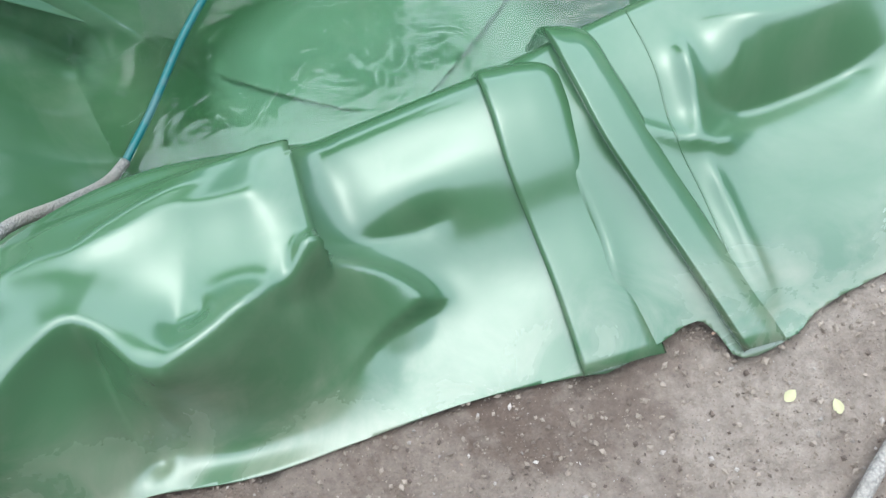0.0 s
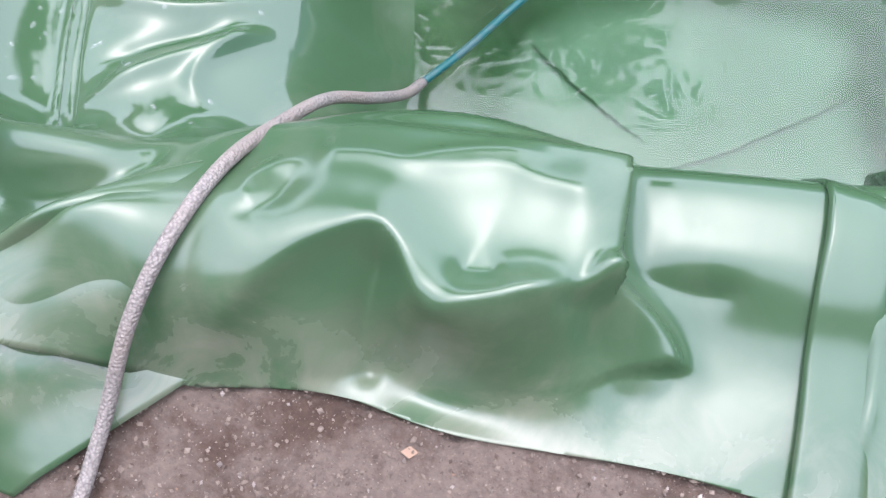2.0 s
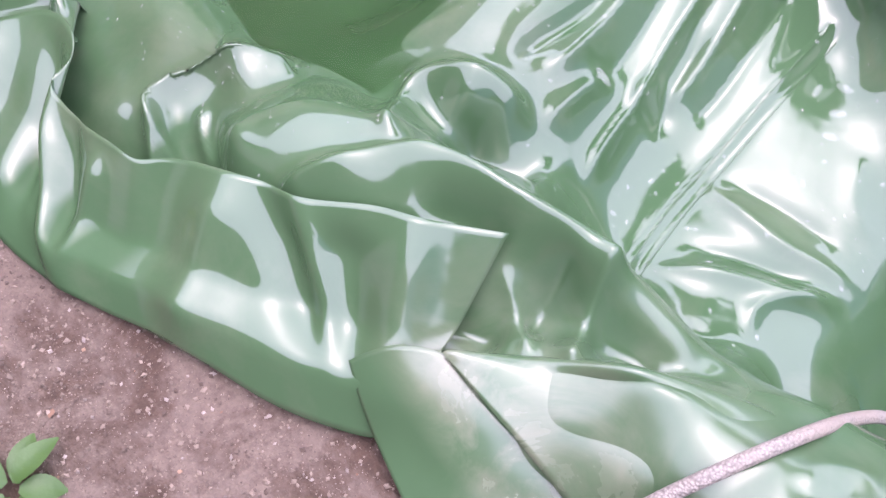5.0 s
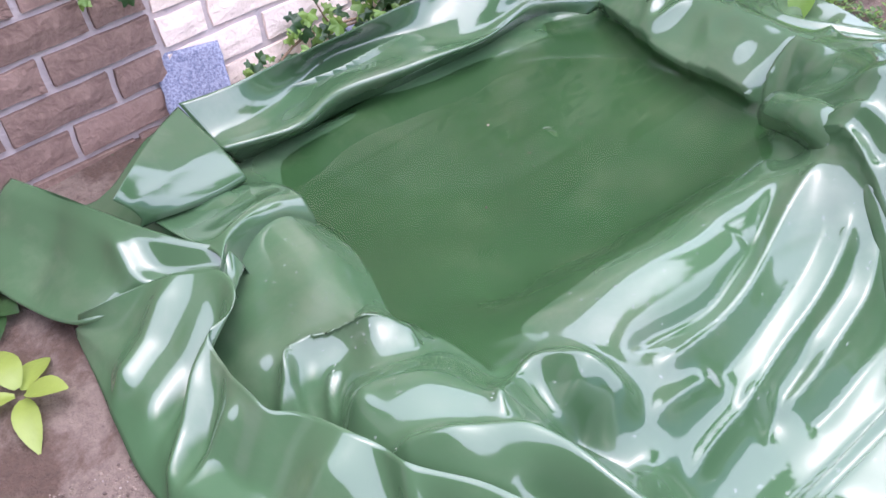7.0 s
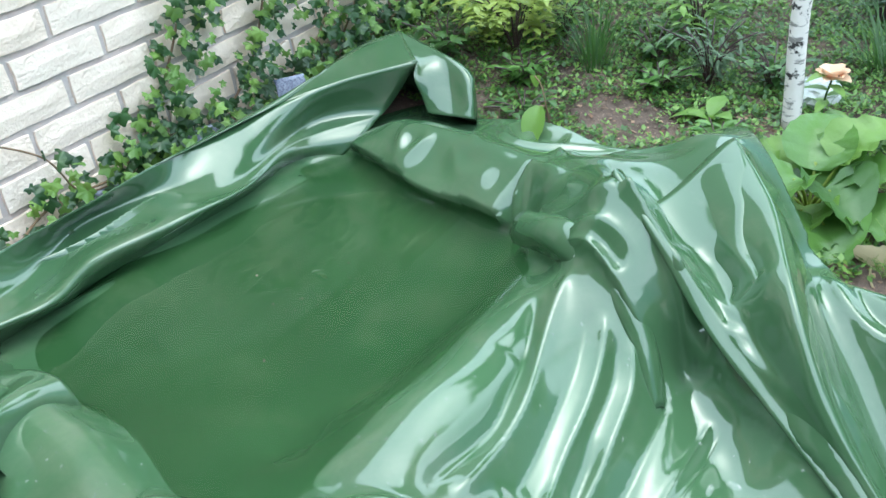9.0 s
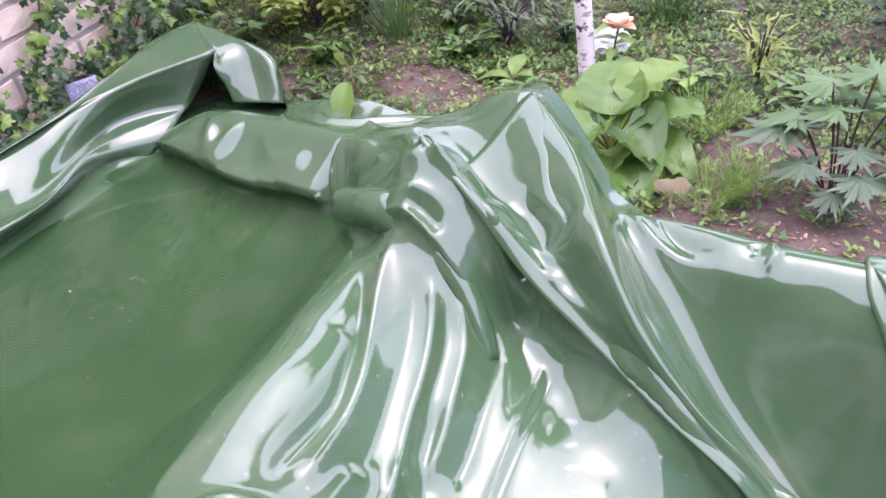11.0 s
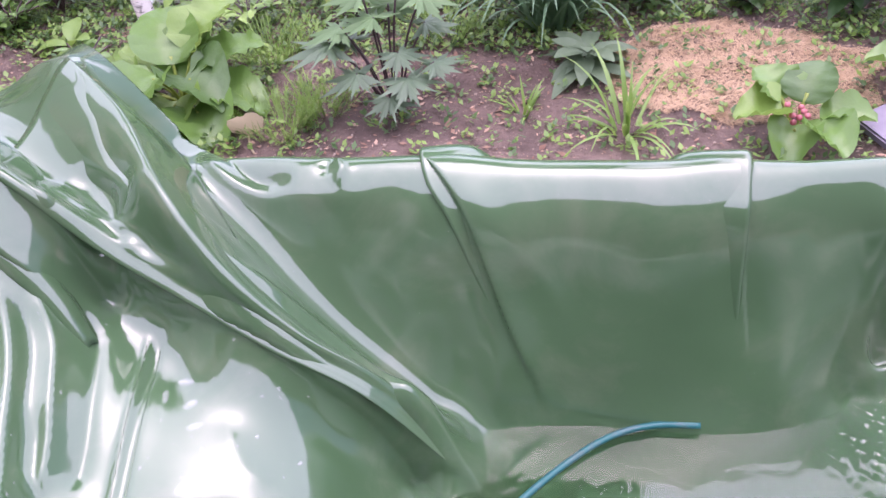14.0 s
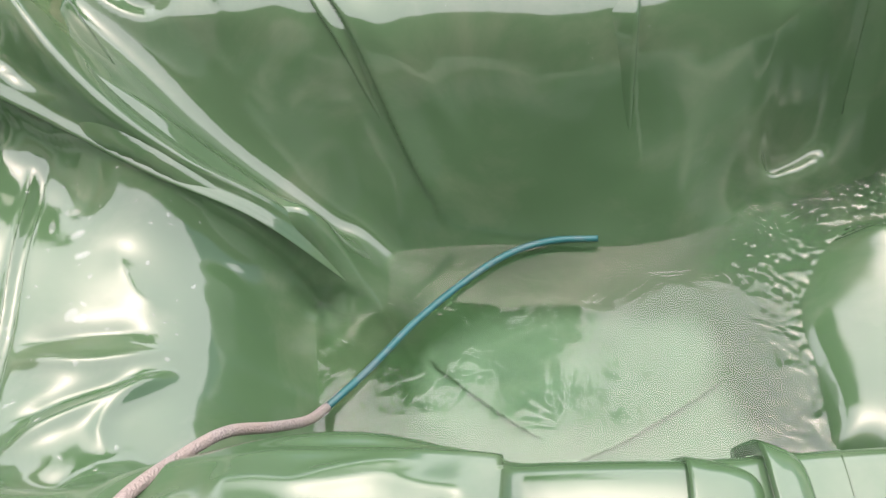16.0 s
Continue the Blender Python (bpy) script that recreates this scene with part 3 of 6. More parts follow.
# The outline in plan along which the liner ends.
OUTLINE = [(1.05, 0.20), (0.42, 0.13), (0.30, 0.095), (0.25, 0.085), (0.225, 0.095), (0.205, 0.14), (0.14, 0.125), (0.085, 0.115), (0.06, 0.12), (-0.08, 0.13), (-0.30, 0.12), (-0.45, 0.135), (-0.60, 0.11),
           (-0.68, 0.09), (-0.76, -0.035), (-0.93, -0.01), (-0.99, -0.05), (-1.17, -0.12), (-1.35, -0.19), (-1.50, -0.23), (-1.80, -0.26), (-2.05, -0.34), (-2.14, -0.27), (-2.10, -0.15),
           (-2.19, 0.02), (-2.23, 0.23), (-2.25, 0.43), (-2.32, 0.70), (-2.34, 1.0), (-2.30, 1.30), (-2.24, 1.46), (-2.08, 1.49), (-1.9, 1.53), (-1.7, 1.545), (-1.55, 1.585)]
OUTLINE_EAST = [(-1.38, 1.60), (-1.24, 1.48), (-1.1, 1.42), (-1.03, 1.38), (-0.57, 1.39), (-0.10, 1.395), (0.4, 1.43), (1.05, 1.47)]


def along(x, y, points):
    """For plan places: the distance to a line, the side (left of its way: +1) and how far along it the nearest place is (0 to 1)."""
    p = spline([(a, b) for a, b, *_ in points], 0.02)
    best = np.full(x.shape, 1e9)
    side, far = np.zeros(x.shape), np.zeros(x.shape)
    n = len(p) - 1
    for i, (a, b) in enumerate(zip(p[:-1], p[1:])):
        d = b - a
        s = np.clip(((x - a[0]) * d[0] + (y - a[1]) * d[1]) / (d @ d), 0, 1)
        ox, oy = x - a[0] - s * d[0], y - a[1] - s * d[1]
        r = ox * ox + oy * oy
        near = r < best
        best = np.where(near, r, best)
        side = np.where(near, np.sign(d[0] * oy - d[1] * ox), side)
        far = np.where(near, (i + s) / n, far)
    return np.sqrt(best), side, far


def near_line(x, y, line, far):
    """Which places lie in the box round a line."""
    p = np.array([q[:2] for q in line])
    (x0, y0), (x1, y1) = p.min(0) - far, p.max(0) + far
    return (x > x0) & (x < x1) & (y > y0) & (y < y1)


def fade(f, ends=0.15):
    a = np.clip(np.minimum(f, 1 - f) / ends, 0, 1) if ends > 0 else np.ones_like(f)
    return a * a * (3 - 2 * a)


class Cloth:
    """The liner's height over the plan: a smooth stretch over the guide lines, then laps, folds and fine unrest."""

    def __init__(self):
        pts = np.vstack([spline(p, 0.03)[:, :3] for p in GUIDES.values()])
        keep = []
        for p in pts:
            if all((p[0] - q[0]) ** 2 + (p[1] - q[1]) ** 2 > 0.016**2 for q in keep):
                keep.append(p)
        self.p = np.array(keep)
        self.c = 0.03
        k = self.kernel(self.p[:, 0], self.p[:, 1])
        n = len(self.p)
        a = np.zeros((n + 1, n + 1))
        a[:n, :n] = k + 0.0005 * np.eye(n)
        a[:n, n] = a[n, :n] = 1
        self.w = np.linalg.solve(a, np.r_[self.p[:, 2], 0])

    def kernel(self, x, y):
        return -np.sqrt((x[:, None] - self.p[:, 0]) ** 2 + (y[:, None] - self.p[:, 1]) ** 2 + self.c**2)

    def base(self, x, y):
        out = np.empty(len(x))
        for i in range(0, len(x), 20000):
            s = slice(i, i + 20000)
            out[s] = self.kernel(x[s], y[s]) @ self.w[:-1] + self.w[-1]
        return out

    def height(self, x, y):
        shape = x.shape
        x, y = x.ravel(), y.ravel()
        z = self.base(x, y)
        for line, h, back, ends, _ in LAPS:
            k = near_line(x, y, line, 2.2 * back)
            d, side, f = along(x[k], y[k], line)
            s = d * side * np.sign(h)
            z[k] += abs(h) * (s > -0.0008) * np.exp(-((np.maximum(s, 0) / back) ** 2) * 1.5) * fade(f, ends)
        for line, h, left, ends, right in FOLDS:
            k = near_line(x, y, line, 4 * max(left, right))
            d, side, f = along(x[k], y[k], line)
            z[k] += h * np.exp(-((d / np.where(side > 0, left, right)) ** 1.4)) * fade(f, ends)
        z += 0.004 * np.sin(9 * x + 3 * np.sin(5 * y)) * np.sin(11 * y + 2 * np.sin(7 * x))
        return z.reshape(shape)

    def hang(self, x, y):
        """How far each place of the sheet is drawn sideways, so that upper layers hang over lower ones."""
        dx, dy = np.zeros(x.shape), np.zeros(x.shape)
        for line, h, back, ends, over in LAPS:
            k = near_line(x, y, line, 0.1)
            d, side, f = along(x[k], y[k], line)
            s = d * side * np.sign(h)
            tx, ty = to_line(x[k], y[k], line, ahead=True)
            pull = over * np.exp(-((s / 0.03) ** 2)) * fade(f, max(ends, 0.05)) * (s > -0.0008)
            dx[k] += ty * pull * np.sign(h)
            dy[k] -= tx * pull * np.sign(h)
        return dx, dy

    def settle(self, x, y, step):
        """Draws the places nearest to each lap onto its line, so that its edge runs clean."""
        for line, h, back, ends, over in LAPS:
            k = near_line(x, y, line, 0.03)
            d, side, f = along(x[k], y[k], line)
            qx, qy = to_line(x[k], y[k], line)
            on = (d < 0.55 * step) & (f > 0.002) & (f < 0.998)
            x[k], y[k] = np.where(on, qx, x[k]), np.where(on, qy, y[k])
        return x, y


cloth = Cloth()


class Table:
    """The liner's height, worked out once on a fine raster."""

    def __init__(self, x0, x1, y0, y1, step):
        self.x0, self.y0, self.step = x0, y0, step
        self.z = cloth.height(*np.meshgrid(np.arange(x0, x1, step), np.arange(y0, y1, step)))

    def height(self, x, y):
        h, w = self.z.shape
        i, j = np.clip((x - self.x0) / self.step, 0, w - 1.001), np.clip((y - self.y0) / self.step, 0, h - 1.001)
        a, b = i.astype(int), j.astype(int)
        u, v = i - a, j - b
        return (self.z[b, a] * (1 - u) + self.z[b, a + 1] * u) * (1 - v) + (self.z[b + 1, a] * (1 - u) + self.z[b + 1, a + 1] * u) * v


lie = Table(-2.5, 1.2, -0.5, 1.75, 0.005)


def to_line(x, y, line, ahead=False):
    """The nearest place on a line, or the line's way there."""
    p = spline([(a, b) for a, b, *_ in line], 0.02)
    best, px, py = np.full(x.shape, 1e9), x.copy(), y.copy()
    for a, b in zip(p[:-1], p[1:]):
        d = b - a
        s = np.clip(((x - a[0]) * d[0] + (y - a[1]) * d[1]) / (d @ d), 0, 1)
        qx, qy = a[0] + s * d[0], a[1] + s * d[1]
        r = (x - qx) ** 2 + (y - qy) ** 2
        near = r < best
        if ahead:
            qx, qy = d / np.linalg.norm(d)
        best, px, py = np.where(near, r, best), np.where(near, qx, px), np.where(near, qy, py)
    return px, py


def inside(x, y, poly):
    hit = np.zeros(x.shape, bool)
    for (ax, ay), (bx, by) in zip(poly, poly[1:] + poly[:1]):
        if ay != by:
            hit ^= ((ay > y) != (by > y)) & (x < (bx - ax) * (y - ay) / (by - ay) + ax)
    return hit


def to_edge(x, y, poly):
    best, px, py = np.full(x.shape, 1e9), x.copy(), y.copy()
    for (ax, ay), (bx, by) in zip(poly, poly[1:] + poly[:1]):
        dx, dy = bx - ax, by - ay
        s = np.clip(((x - ax) * dx + (y - ay) * dy) / (dx * dx + dy * dy), 0, 1)
        qx, qy = ax + s * dx, ay + s * dy
        r = (x - qx) ** 2 + (y - qy) ** 2
        near = r < best
        best, px, py = np.where(near, r, best), np.where(near, qx, px), np.where(near, qy, py)
    return px, py


def sheet(name, x0, x1, y0, y1, step, poly, height, material, hang=None):
    """A sheet over the plan, cut along an outline."""
    gx, gy = np.meshgrid(np.arange(x0, x1, step), np.arange(y0, y1, step))
    inn = inside(gx, gy, poly)
    cells = inn[:-1, :-1] | inn[1:, :-1] | inn[:-1, 1:] | inn[1:, 1:]
    ex, ey = to_edge(gx, gy, poly)
    gx, gy = np.where(inn, gx, ex), np.where(inn, gy, ey)
    if hang:
        gx, gy = cloth.settle(gx, gy, step)
    gz = height(gx, gy)
    if hang:
        dx, dy = hang(gx, gy)
        gx, gy = gx + dx, gy + dy
    if hang:
        soft = np.zeros(gx.shape)
        for line, *_ in LAPS:
            k = near_line(gx, gy, line, 0.05)
            soft[k] = np.maximum(soft[k], np.clip(1.6 - along(gx[k], gy[k], line)[0] / (2 * step), 0, 1))
        soft *= 0.5 * inn
        for _ in range(2):
            for g in (gx, gy, gz):
                mean = (np.roll(g, 1, 0) + np.roll(g, -1, 0) + np.roll(g, 1, 1) + np.roll(g, -1, 1)) / 4
                g += soft * (mean - g)
    h, w = gx.shape
    idx = np.arange(h * w).reshape(h, w)
    r, c = np.nonzero(cells)
    faces = np.stack([idx[r, c], idx[r, c + 1], idx[r + 1, c + 1], idx[r + 1, c]], 1)
    used, inv = np.unique(faces, return_inverse=True)
    co = np.stack([gx.ravel(), gy.ravel(), gz.ravel()], 1)[used]
    me = bpy.data.meshes.new(name)
    me.from_pydata(co.tolist(), [], inv.reshape(-1, 4).tolist())
    me.update()
    for p in me.polygons:
        p.use_smooth = True
    me.materials.append(material)
    return new(name, me)


outline = [tuple(p) for p in np.vstack([spline([(a, b) for a, b in OUTLINE], 0.03)])] + [tuple(p) for p in spline(OUTLINE_EAST, 0.05)]
liner = sheet("pond_liner", -2.36, 1.06, -0.38, 1.62, 0.005, outline, cloth.height, LINER, cloth.hang)
thick = liner.modifiers.new("thickness", "SOLIDIFY")
thick.thickness, thick.offset = 0.0015, -1
tagged(liner, "glossy green rubber pond liner, loosely folded over two basins", "pond liner")


def evenly(points, per):
    """Catmull-Rom with as many places between each two points as told."""
    p = np.array(points, float)
    q = np.vstack([2 * p[0] - p[1], p, 2 * p[-1] - p[-2]])
    u = np.linspace(0, 1, per, endpoint=False)[:, None]
    out = [0.5 * (2 * b + (c - a) * u + (2 * a - 5 * b + 4 * c - d) * u**2 + (3 * b - a - 3 * c + d) * u**3) for a, b, c, d in zip(q[:-3], q[1:-2], q[2:-1], q[3:])]
    return np.vstack([*out, p[-1:]])


def loft(name, curves, per, label, wave=0.0, creases=()):
    """A piece of the liner drawn smoothly through a few curves of alike many points."""
    rows = [evenly(c, per) for c in curves]
    grid = np.stack([evenly([r[i] for r in rows], per) for i in range(len(rows[0]))])
    for p in grid.reshape(-1, 3):
        p[2] += wave * (noise.noise(Vector((p[0] * 7, p[1] * 7, 0.3))) + 0.5 * noise.noise(Vector((p[0] * 16, p[1] * 16, 5.0))))
    for line, high, left, right in creases:
        d, side, f = along(grid[..., 0], grid[..., 1], line)
        grid[..., 2] += high * np.exp(-((d / np.where(side > 0, left, right)) ** 1.4)) * fade(f, 0.2)
    bm = bmesh.new()
    v = [[bm.verts.new(p) for p in col] for col in grid]
    for a, b in zip(v, v[1:]):
        for k in range(len(a) - 1):
            bm.faces.new((a[k], a[k + 1], b[k + 1], b[k]))
    bmesh.ops.recalc_face_normals(bm, faces=bm.faces[:])
    ob = part(name, bm, LINER, liner, label)
    mod = ob.modifiers.new("thickness", "SOLIDIFY")
    mod.thickness = 0.0015
    return ob


def drape(name, top, bottom, label, way=((0, 0), (0.5, 0.6), (0.78, 0.70), (1, 1)), ridges=(), tuck=0.02, step=0.008, rows=34):
    """A sheet that falls from a free edge to its foot. way: how far down it is, by how far out; ridges: where each folds along the edge and the foot, its height, breadth, and its stretch from edge to foot."""
    a, b = spline(top, 0.01), spline(bottom, 0.01)
    n = int(max(len(a), len(b)) * 0.01 / step)

    def even(p):
        run = np.r_[0, np.cumsum(np.linalg.norm(np.diff(p, axis=0), axis=1))]
        return np.stack([np.interp(np.linspace(0, run[-1], n), run, p[:, k]) for k in range(3)], 1), run[-1]

    (a, la), (b, lb) = even(a), even(b)
    u = np.linspace(0, 1, n)
    across = np.gradient(a * 0.5 + b * 0.5, axis=0)
    out = b - a
    normal = np.cross(out, across)
    normal *= np.sign(normal[:, 2:3] + 1e-9)
    normal /= np.linalg.norm(normal, axis=1)[:, None]
    for _ in range(6):
        normal[1:-1] = (normal[:-2] + 2 * normal[1:-1] + normal[2:]) / 4
    grid = []
    for v in np.linspace(0, 1, rows):
        p = a * (1 - v) + b * v
        down = np.interp(v, [w[0] for w in way], [w[1] for w in way])
        p[:, 2] = a[:, 2] * (1 - down) + b[:, 2] * down
        for u0, u1, high, broad, v0, v1 in ridges:
            d = np.abs(u - (u0 + (u1 - u0) * v)) * (la * (1 - v) + lb * v)
            f = np.clip((v - v0) / 0.15 + (v0 == 0), 0, 1) * np.clip((v1 - v) / 0.25 + 0.15 * (v1 == 1), 0, 1)
            p += normal * (high * f * np.exp(-((d / broad) ** 1.7)) * min(1.0, 0.35 + 3 * v))[:, None]
        grid.append(p)
    grid = np.array(grid)
    for _ in range(2):
        grid[1:-1] = (grid[:-2] + 2 * grid[1:-1] + grid[2:]) / 4
        grid[:, 1:-1] = (grid[:, :-2] + 2 * grid[:, 1:-1] + grid[:, 2:]) / 4
    inward = (a - b) * [1, 1, 0]
    inward /= np.linalg.norm(inward, axis=1)[:, None] + 1e-6
    if tuck:
        grid = np.concatenate([grid, grid[-1:] + inward * tuck * 0.3 - [0, 0, tuck * 0.6], grid[-1:] + inward * tuck - [0, 0, tuck]])
    bm = bmesh.new()
    v = [[bm.verts.new(p) for p in row] for row in grid]
    for r, q in zip(v, v[1:]):
        for k in range(n - 1):
            bm.faces.new((r[k], r[k + 1], q[k + 1], q[k]))
    bmesh.ops.recalc_face_normals(bm, faces=bm.faces[:])
    ob = part(name, bm, LINER, liner, label)
    ob.modifiers.new("thickness", "SOLIDIFY").thickness = 0.0015
    return ob


loft("back_sheet", [
    [(-2.172, 0.039, 0.325), (-2.187, 0.154, 0.32), (-2.219, 0.264, 0.316), (-2.259, 0.413, 0.313), (-2.311, 0.611, 0.312), (-2.354, 0.894, 0.316), (-2.296, 1.141, 0.335), (-2.168, 1.342, 0.365)],
    [(-2.131, 0.065, 0.268), (-2.156, 0.177, 0.258), (-2.24, 0.294, 0.252), (-2.321, 0.438, 0.25), (-2.308, 0.613, 0.25), (-2.229, 0.761, 0.248), (-2.324, 1.062, 0.25), (-2.232, 1.288, 0.25)],
    [(-2.103, 0.076, 0.25), (-2.107, 0.175, 0.243), (-2.184, 0.276, 0.233), (-2.261, 0.416, 0.234), (-2.248, 0.581, 0.236), (-2.191, 0.762, 0.234), (-2.282, 1.004, 0.225), (-2.234, 1.23, 0.218)],
    [(-2.074, 0.086, 0.24), (-2.069, 0.179, 0.236), (-2.076, 0.26, 0.236), (-2.151, 0.382, 0.238), (-2.159, 0.54, 0.234), (-2.173, 0.746, 0.228), (-2.27, 0.968, 0.205), (-2.22, 1.161, 0.195)],
    [(-2.132, 0.122, 0.16), (-2.153, 0.213, 0.16), (-2.174, 0.301, 0.16), (-2.204, 0.426, 0.16), (-2.217, 0.598, 0.16), (-2.259, 0.816, 0.16), (-2.3, 0.983, 0.16), (-2.232, 1.084, 0.16)]], 9, "sheet hanging from its upper edge along the brick wall", 0.004)

# the folds heaped up between the house and the shallow basin
drape("corner_flap", [(-2.161, 0.036, 0.325), (-2.078, -0.031, 0.33), (-1.985, -0.093, 0.33), (-1.909, -0.15, 0.32)],
      [(-1.961, 0.096, 0.235), (-1.934, 0.034, 0.24), (-1.914, -0.043, 0.25), (-1.91, -0.117, 0.26)], "three-cornered flap laid over the next fold", ((0, 0), (0.6, 0.45), (0.9, 0.8), (1, 1)))
loft("basin_fold", [
    [(-1.95, 0.12, 0.220), (-1.89, 0.145, 0.236), (-1.835, 0.165, 0.236), (-1.805, 0.172, 0.205), (-1.80, 0.175, 0.16)],
    [(-1.96, 0.09, 0.222), (-1.89, 0.105, 0.238), (-1.825, 0.115, 0.258), (-1.795, 0.112, 0.246), (-1.79, 0.11, 0.205)],
    [(-1.97, 0.03, 0.225), (-1.87, 0.045, 0.238), (-1.80, 0.06, 0.268), (-1.772, 0.05, 0.252), (-1.768, 0.045, 0.205)],
    [(-1.97, -0.06, 0.230), (-1.85, -0.02, 0.240), (-1.755, 0.005, 0.275), (-1.725, -0.005, 0.258), (-1.72, -0.01, 0.205)],
    [(-1.99, -0.12, 0.235), (-1.84, -0.07, 0.245), (-1.705, -0.025, 0.270), (-1.680, -0.035, 0.252), (-1.675, -0.04, 0.20)]], 8, "rolled fold sinking into the shallow basin")
drape("tongue_fold", [(-2.147, -0.308, 0.3), (-2.014, -0.228, 0.3), (-1.876, -0.142, 0.288), (-1.788, -0.073, 0.275), (-1.728, -0.007, 0.258), (-1.713, 0.012, 0.22)],
      [(-2.057, -0.439, 0.2), (-1.896, -0.371, 0.2), (-1.766, -0.28, 0.2), (-1.744, -0.152, 0.215), (-1.691, -0.049, 0.235), (-1.628, -0.032, 0.235)], "tongue-shaped fold of the liner", ((0, 0), (0.15, 0.1), (0.5, 0.6), (1, 1)), ((0.5, 0.75, 0.02, 0.03, 0.1, 1), (0.25, 0.3, -0.015, 0.05, 0, 1), (0.02, 0.05, 0.012, 0.05, 0, 1)))
drape("tongue_back", [(-2.147, -0.308, 0.3), (-2.014, -0.228, 0.3), (-1.876, -0.142, 0.288), (-1.788, -0.073, 0.275), (-1.728, -0.007, 0.258), (-1.713, 0.012, 0.22)],
      [(-2.177, -0.248, 0.21), (-2.034, -0.158, 0.21), (-1.876, -0.072, 0.198), (-1.788, -0.013, 0.185), (-1.718, 0.033, 0.168), (-1.693, 0.032, 0.13)], "far side of the tongue-shaped fold", ((0, 0), (0.4, 0.5), (1, 1)), (), 0)
# the sheet turned back over the near left bank, its free edge uppermost
drape("turned_sheet", [(-1.768, -0.274, 0.215), (-1.747, -0.153, 0.24), (-1.681, -0.044, 0.265), (-1.611, -0.026, 0.268), (-1.57, -0.049, 0.255), (-1.559, -0.088, 0.238), (-1.483, -0.092, 0.238), (-1.405, -0.074, 0.242), (-1.357, -0.06, 0.238), (-1.337, -0.031, 0.238), (-1.289, 0.004, 0.242), (-1.225, 0.038, 0.248), (-1.153, 0.071, 0.25), (-1.083, 0.133, 0.25), (-1.025, 0.175, 0.243), (-0.962, 0.238, 0.225)],
      [(-1.785, -0.295, 0.165), (-1.653, -0.282, 0.15), (-1.519, -0.272, 0.142), (-1.448, -0.264, 0.122), (-1.349, -0.236, 0.118), (-1.275, -0.203, 0.112), (-1.209, -0.168, 0.108), (-1.121, -0.131, 0.1), (-1.035, -0.098, 0.092), (-0.965, -0.058, 0.085), (-0.91, -0.012, 0.078), (-0.914, 0.03, 0.085)],
      "broad sheet turned back over itself, its edge free", ridges=(
    (0.375, 0.451, 0.026, 0.022, 0, 1),
    (0.499, 0.461, 0.018, 0.016, 0.05, 1),
    (0.442, 0.451, -0.014, 0.016, 0, 0.9),
    (0.68, 0.657, 0.03, 0.045, 0, 1),
    (0.722, 0.882, -0.026, 0.03, 0, 0.75),
    (0.765, 0.902, 0.016, 0.012, 0, 0.8),
    (0.816, 0.912, -0.018, 0.035, 0.05, 0.8),
    (0.904, 0.941, 0.02, 0.03, 0, 0.9),
    (0.93, 0.97, -0.006, 0.03, 0, 0.6),
    (0.157, 0.207, 0.02, 0.03, 0, 1),
    (0.261, 0.355, -0.018, 0.03, 0.02, 0.9)))
loft("end_flap", [
    [(-0.991, 0.008, 0.141), (-0.952, -0.007, 0.120), (-0.906, -0.020, 0.089), (-0.833, -0.035, 0.069), (-0.761, -0.048, 0.048)],
    [(-0.977, 0.033, 0.155), (-0.929, 0.020, 0.134), (-0.876, 0.006, 0.101), (-0.804, -0.005, 0.076), (-0.729, -0.015, 0.055)],
    [(-0.956, 0.062, 0.166), (-0.896, 0.053, 0.144), (-0.835, 0.039, 0.112), (-0.767, 0.034, 0.082), (-0.689, 0.026, 0.055)],
    [(-0.914, 0.098, 0.163), (-0.829, 0.100, 0.137), (-0.758, 0.105, 0.110), (-0.685, 0.107, 0.079), (-0.612, 0.110, 0.046)],
    [(-0.885, 0.119, 0.139), (-0.801, 0.128, 0.116), (-0.727, 0.132, 0.093), (-0.661, 0.130, 0.069), (-0.600, 0.125, 0.030)]], 8, "grey-green pointed flap under the end of the bulge", 0.004)
loft("end_sheet", [
    [(-0.911, 0.094, 0.174), (-0.826, 0.099, 0.149), (-0.757, 0.104, 0.122), (-0.683, 0.107, 0.085), (-0.607, 0.110, 0.010)],
    [(-0.909, 0.097, 0.177), (-0.826, 0.140, 0.161), (-0.747, 0.165, 0.146), (-0.647, 0.186, 0.138), (-0.557, 0.200, 0.105)],
    [(-0.908, 0.100, 0.176), (-0.833, 0.163, 0.166), (-0.752, 0.215, 0.161), (-0.647, 0.255, 0.164), (-0.563, 0.280, 0.145)],
    [(-0.907, 0.104, 0.170), (-0.842, 0.177, 0.161), (-0.751, 0.240, 0.194), (-0.678, 0.300, 0.166), (-0.602, 0.354, 0.128)],
    [(-0.895, 0.113, 0.143), (-0.848, 0.199, 0.127), (-0.765, 0.262, 0.150), (-0.690, 0.322, 0.120), (-0.610, 0.375, 0.090)]], 8, "mud-smeared pointed end of the bulge's top sheet", 0.004)

# pleats: narrow laps of the sheet, thick at their edge and running out on one side
def pleat(path, proud, wide, label, skew=0.0):
    rows = [(0.0, -0.6), (-0.06, 0.4), (0.0, 0.95), (0.10, 1.0), (0.45, 0.66), (0.85, 0.2), (1.2, -0.6), (1.5, -2.4)]
    loft("pleat", [[(x + a * wide * min(1.0, max(0.12, fade_to + 0.1)), y + a * skew + b * proud * fade_to * ny, z + b * proud * fade_to * nz) for x, y, z, ny, nz, fade_to in path] for a, b in rows], 6, label)


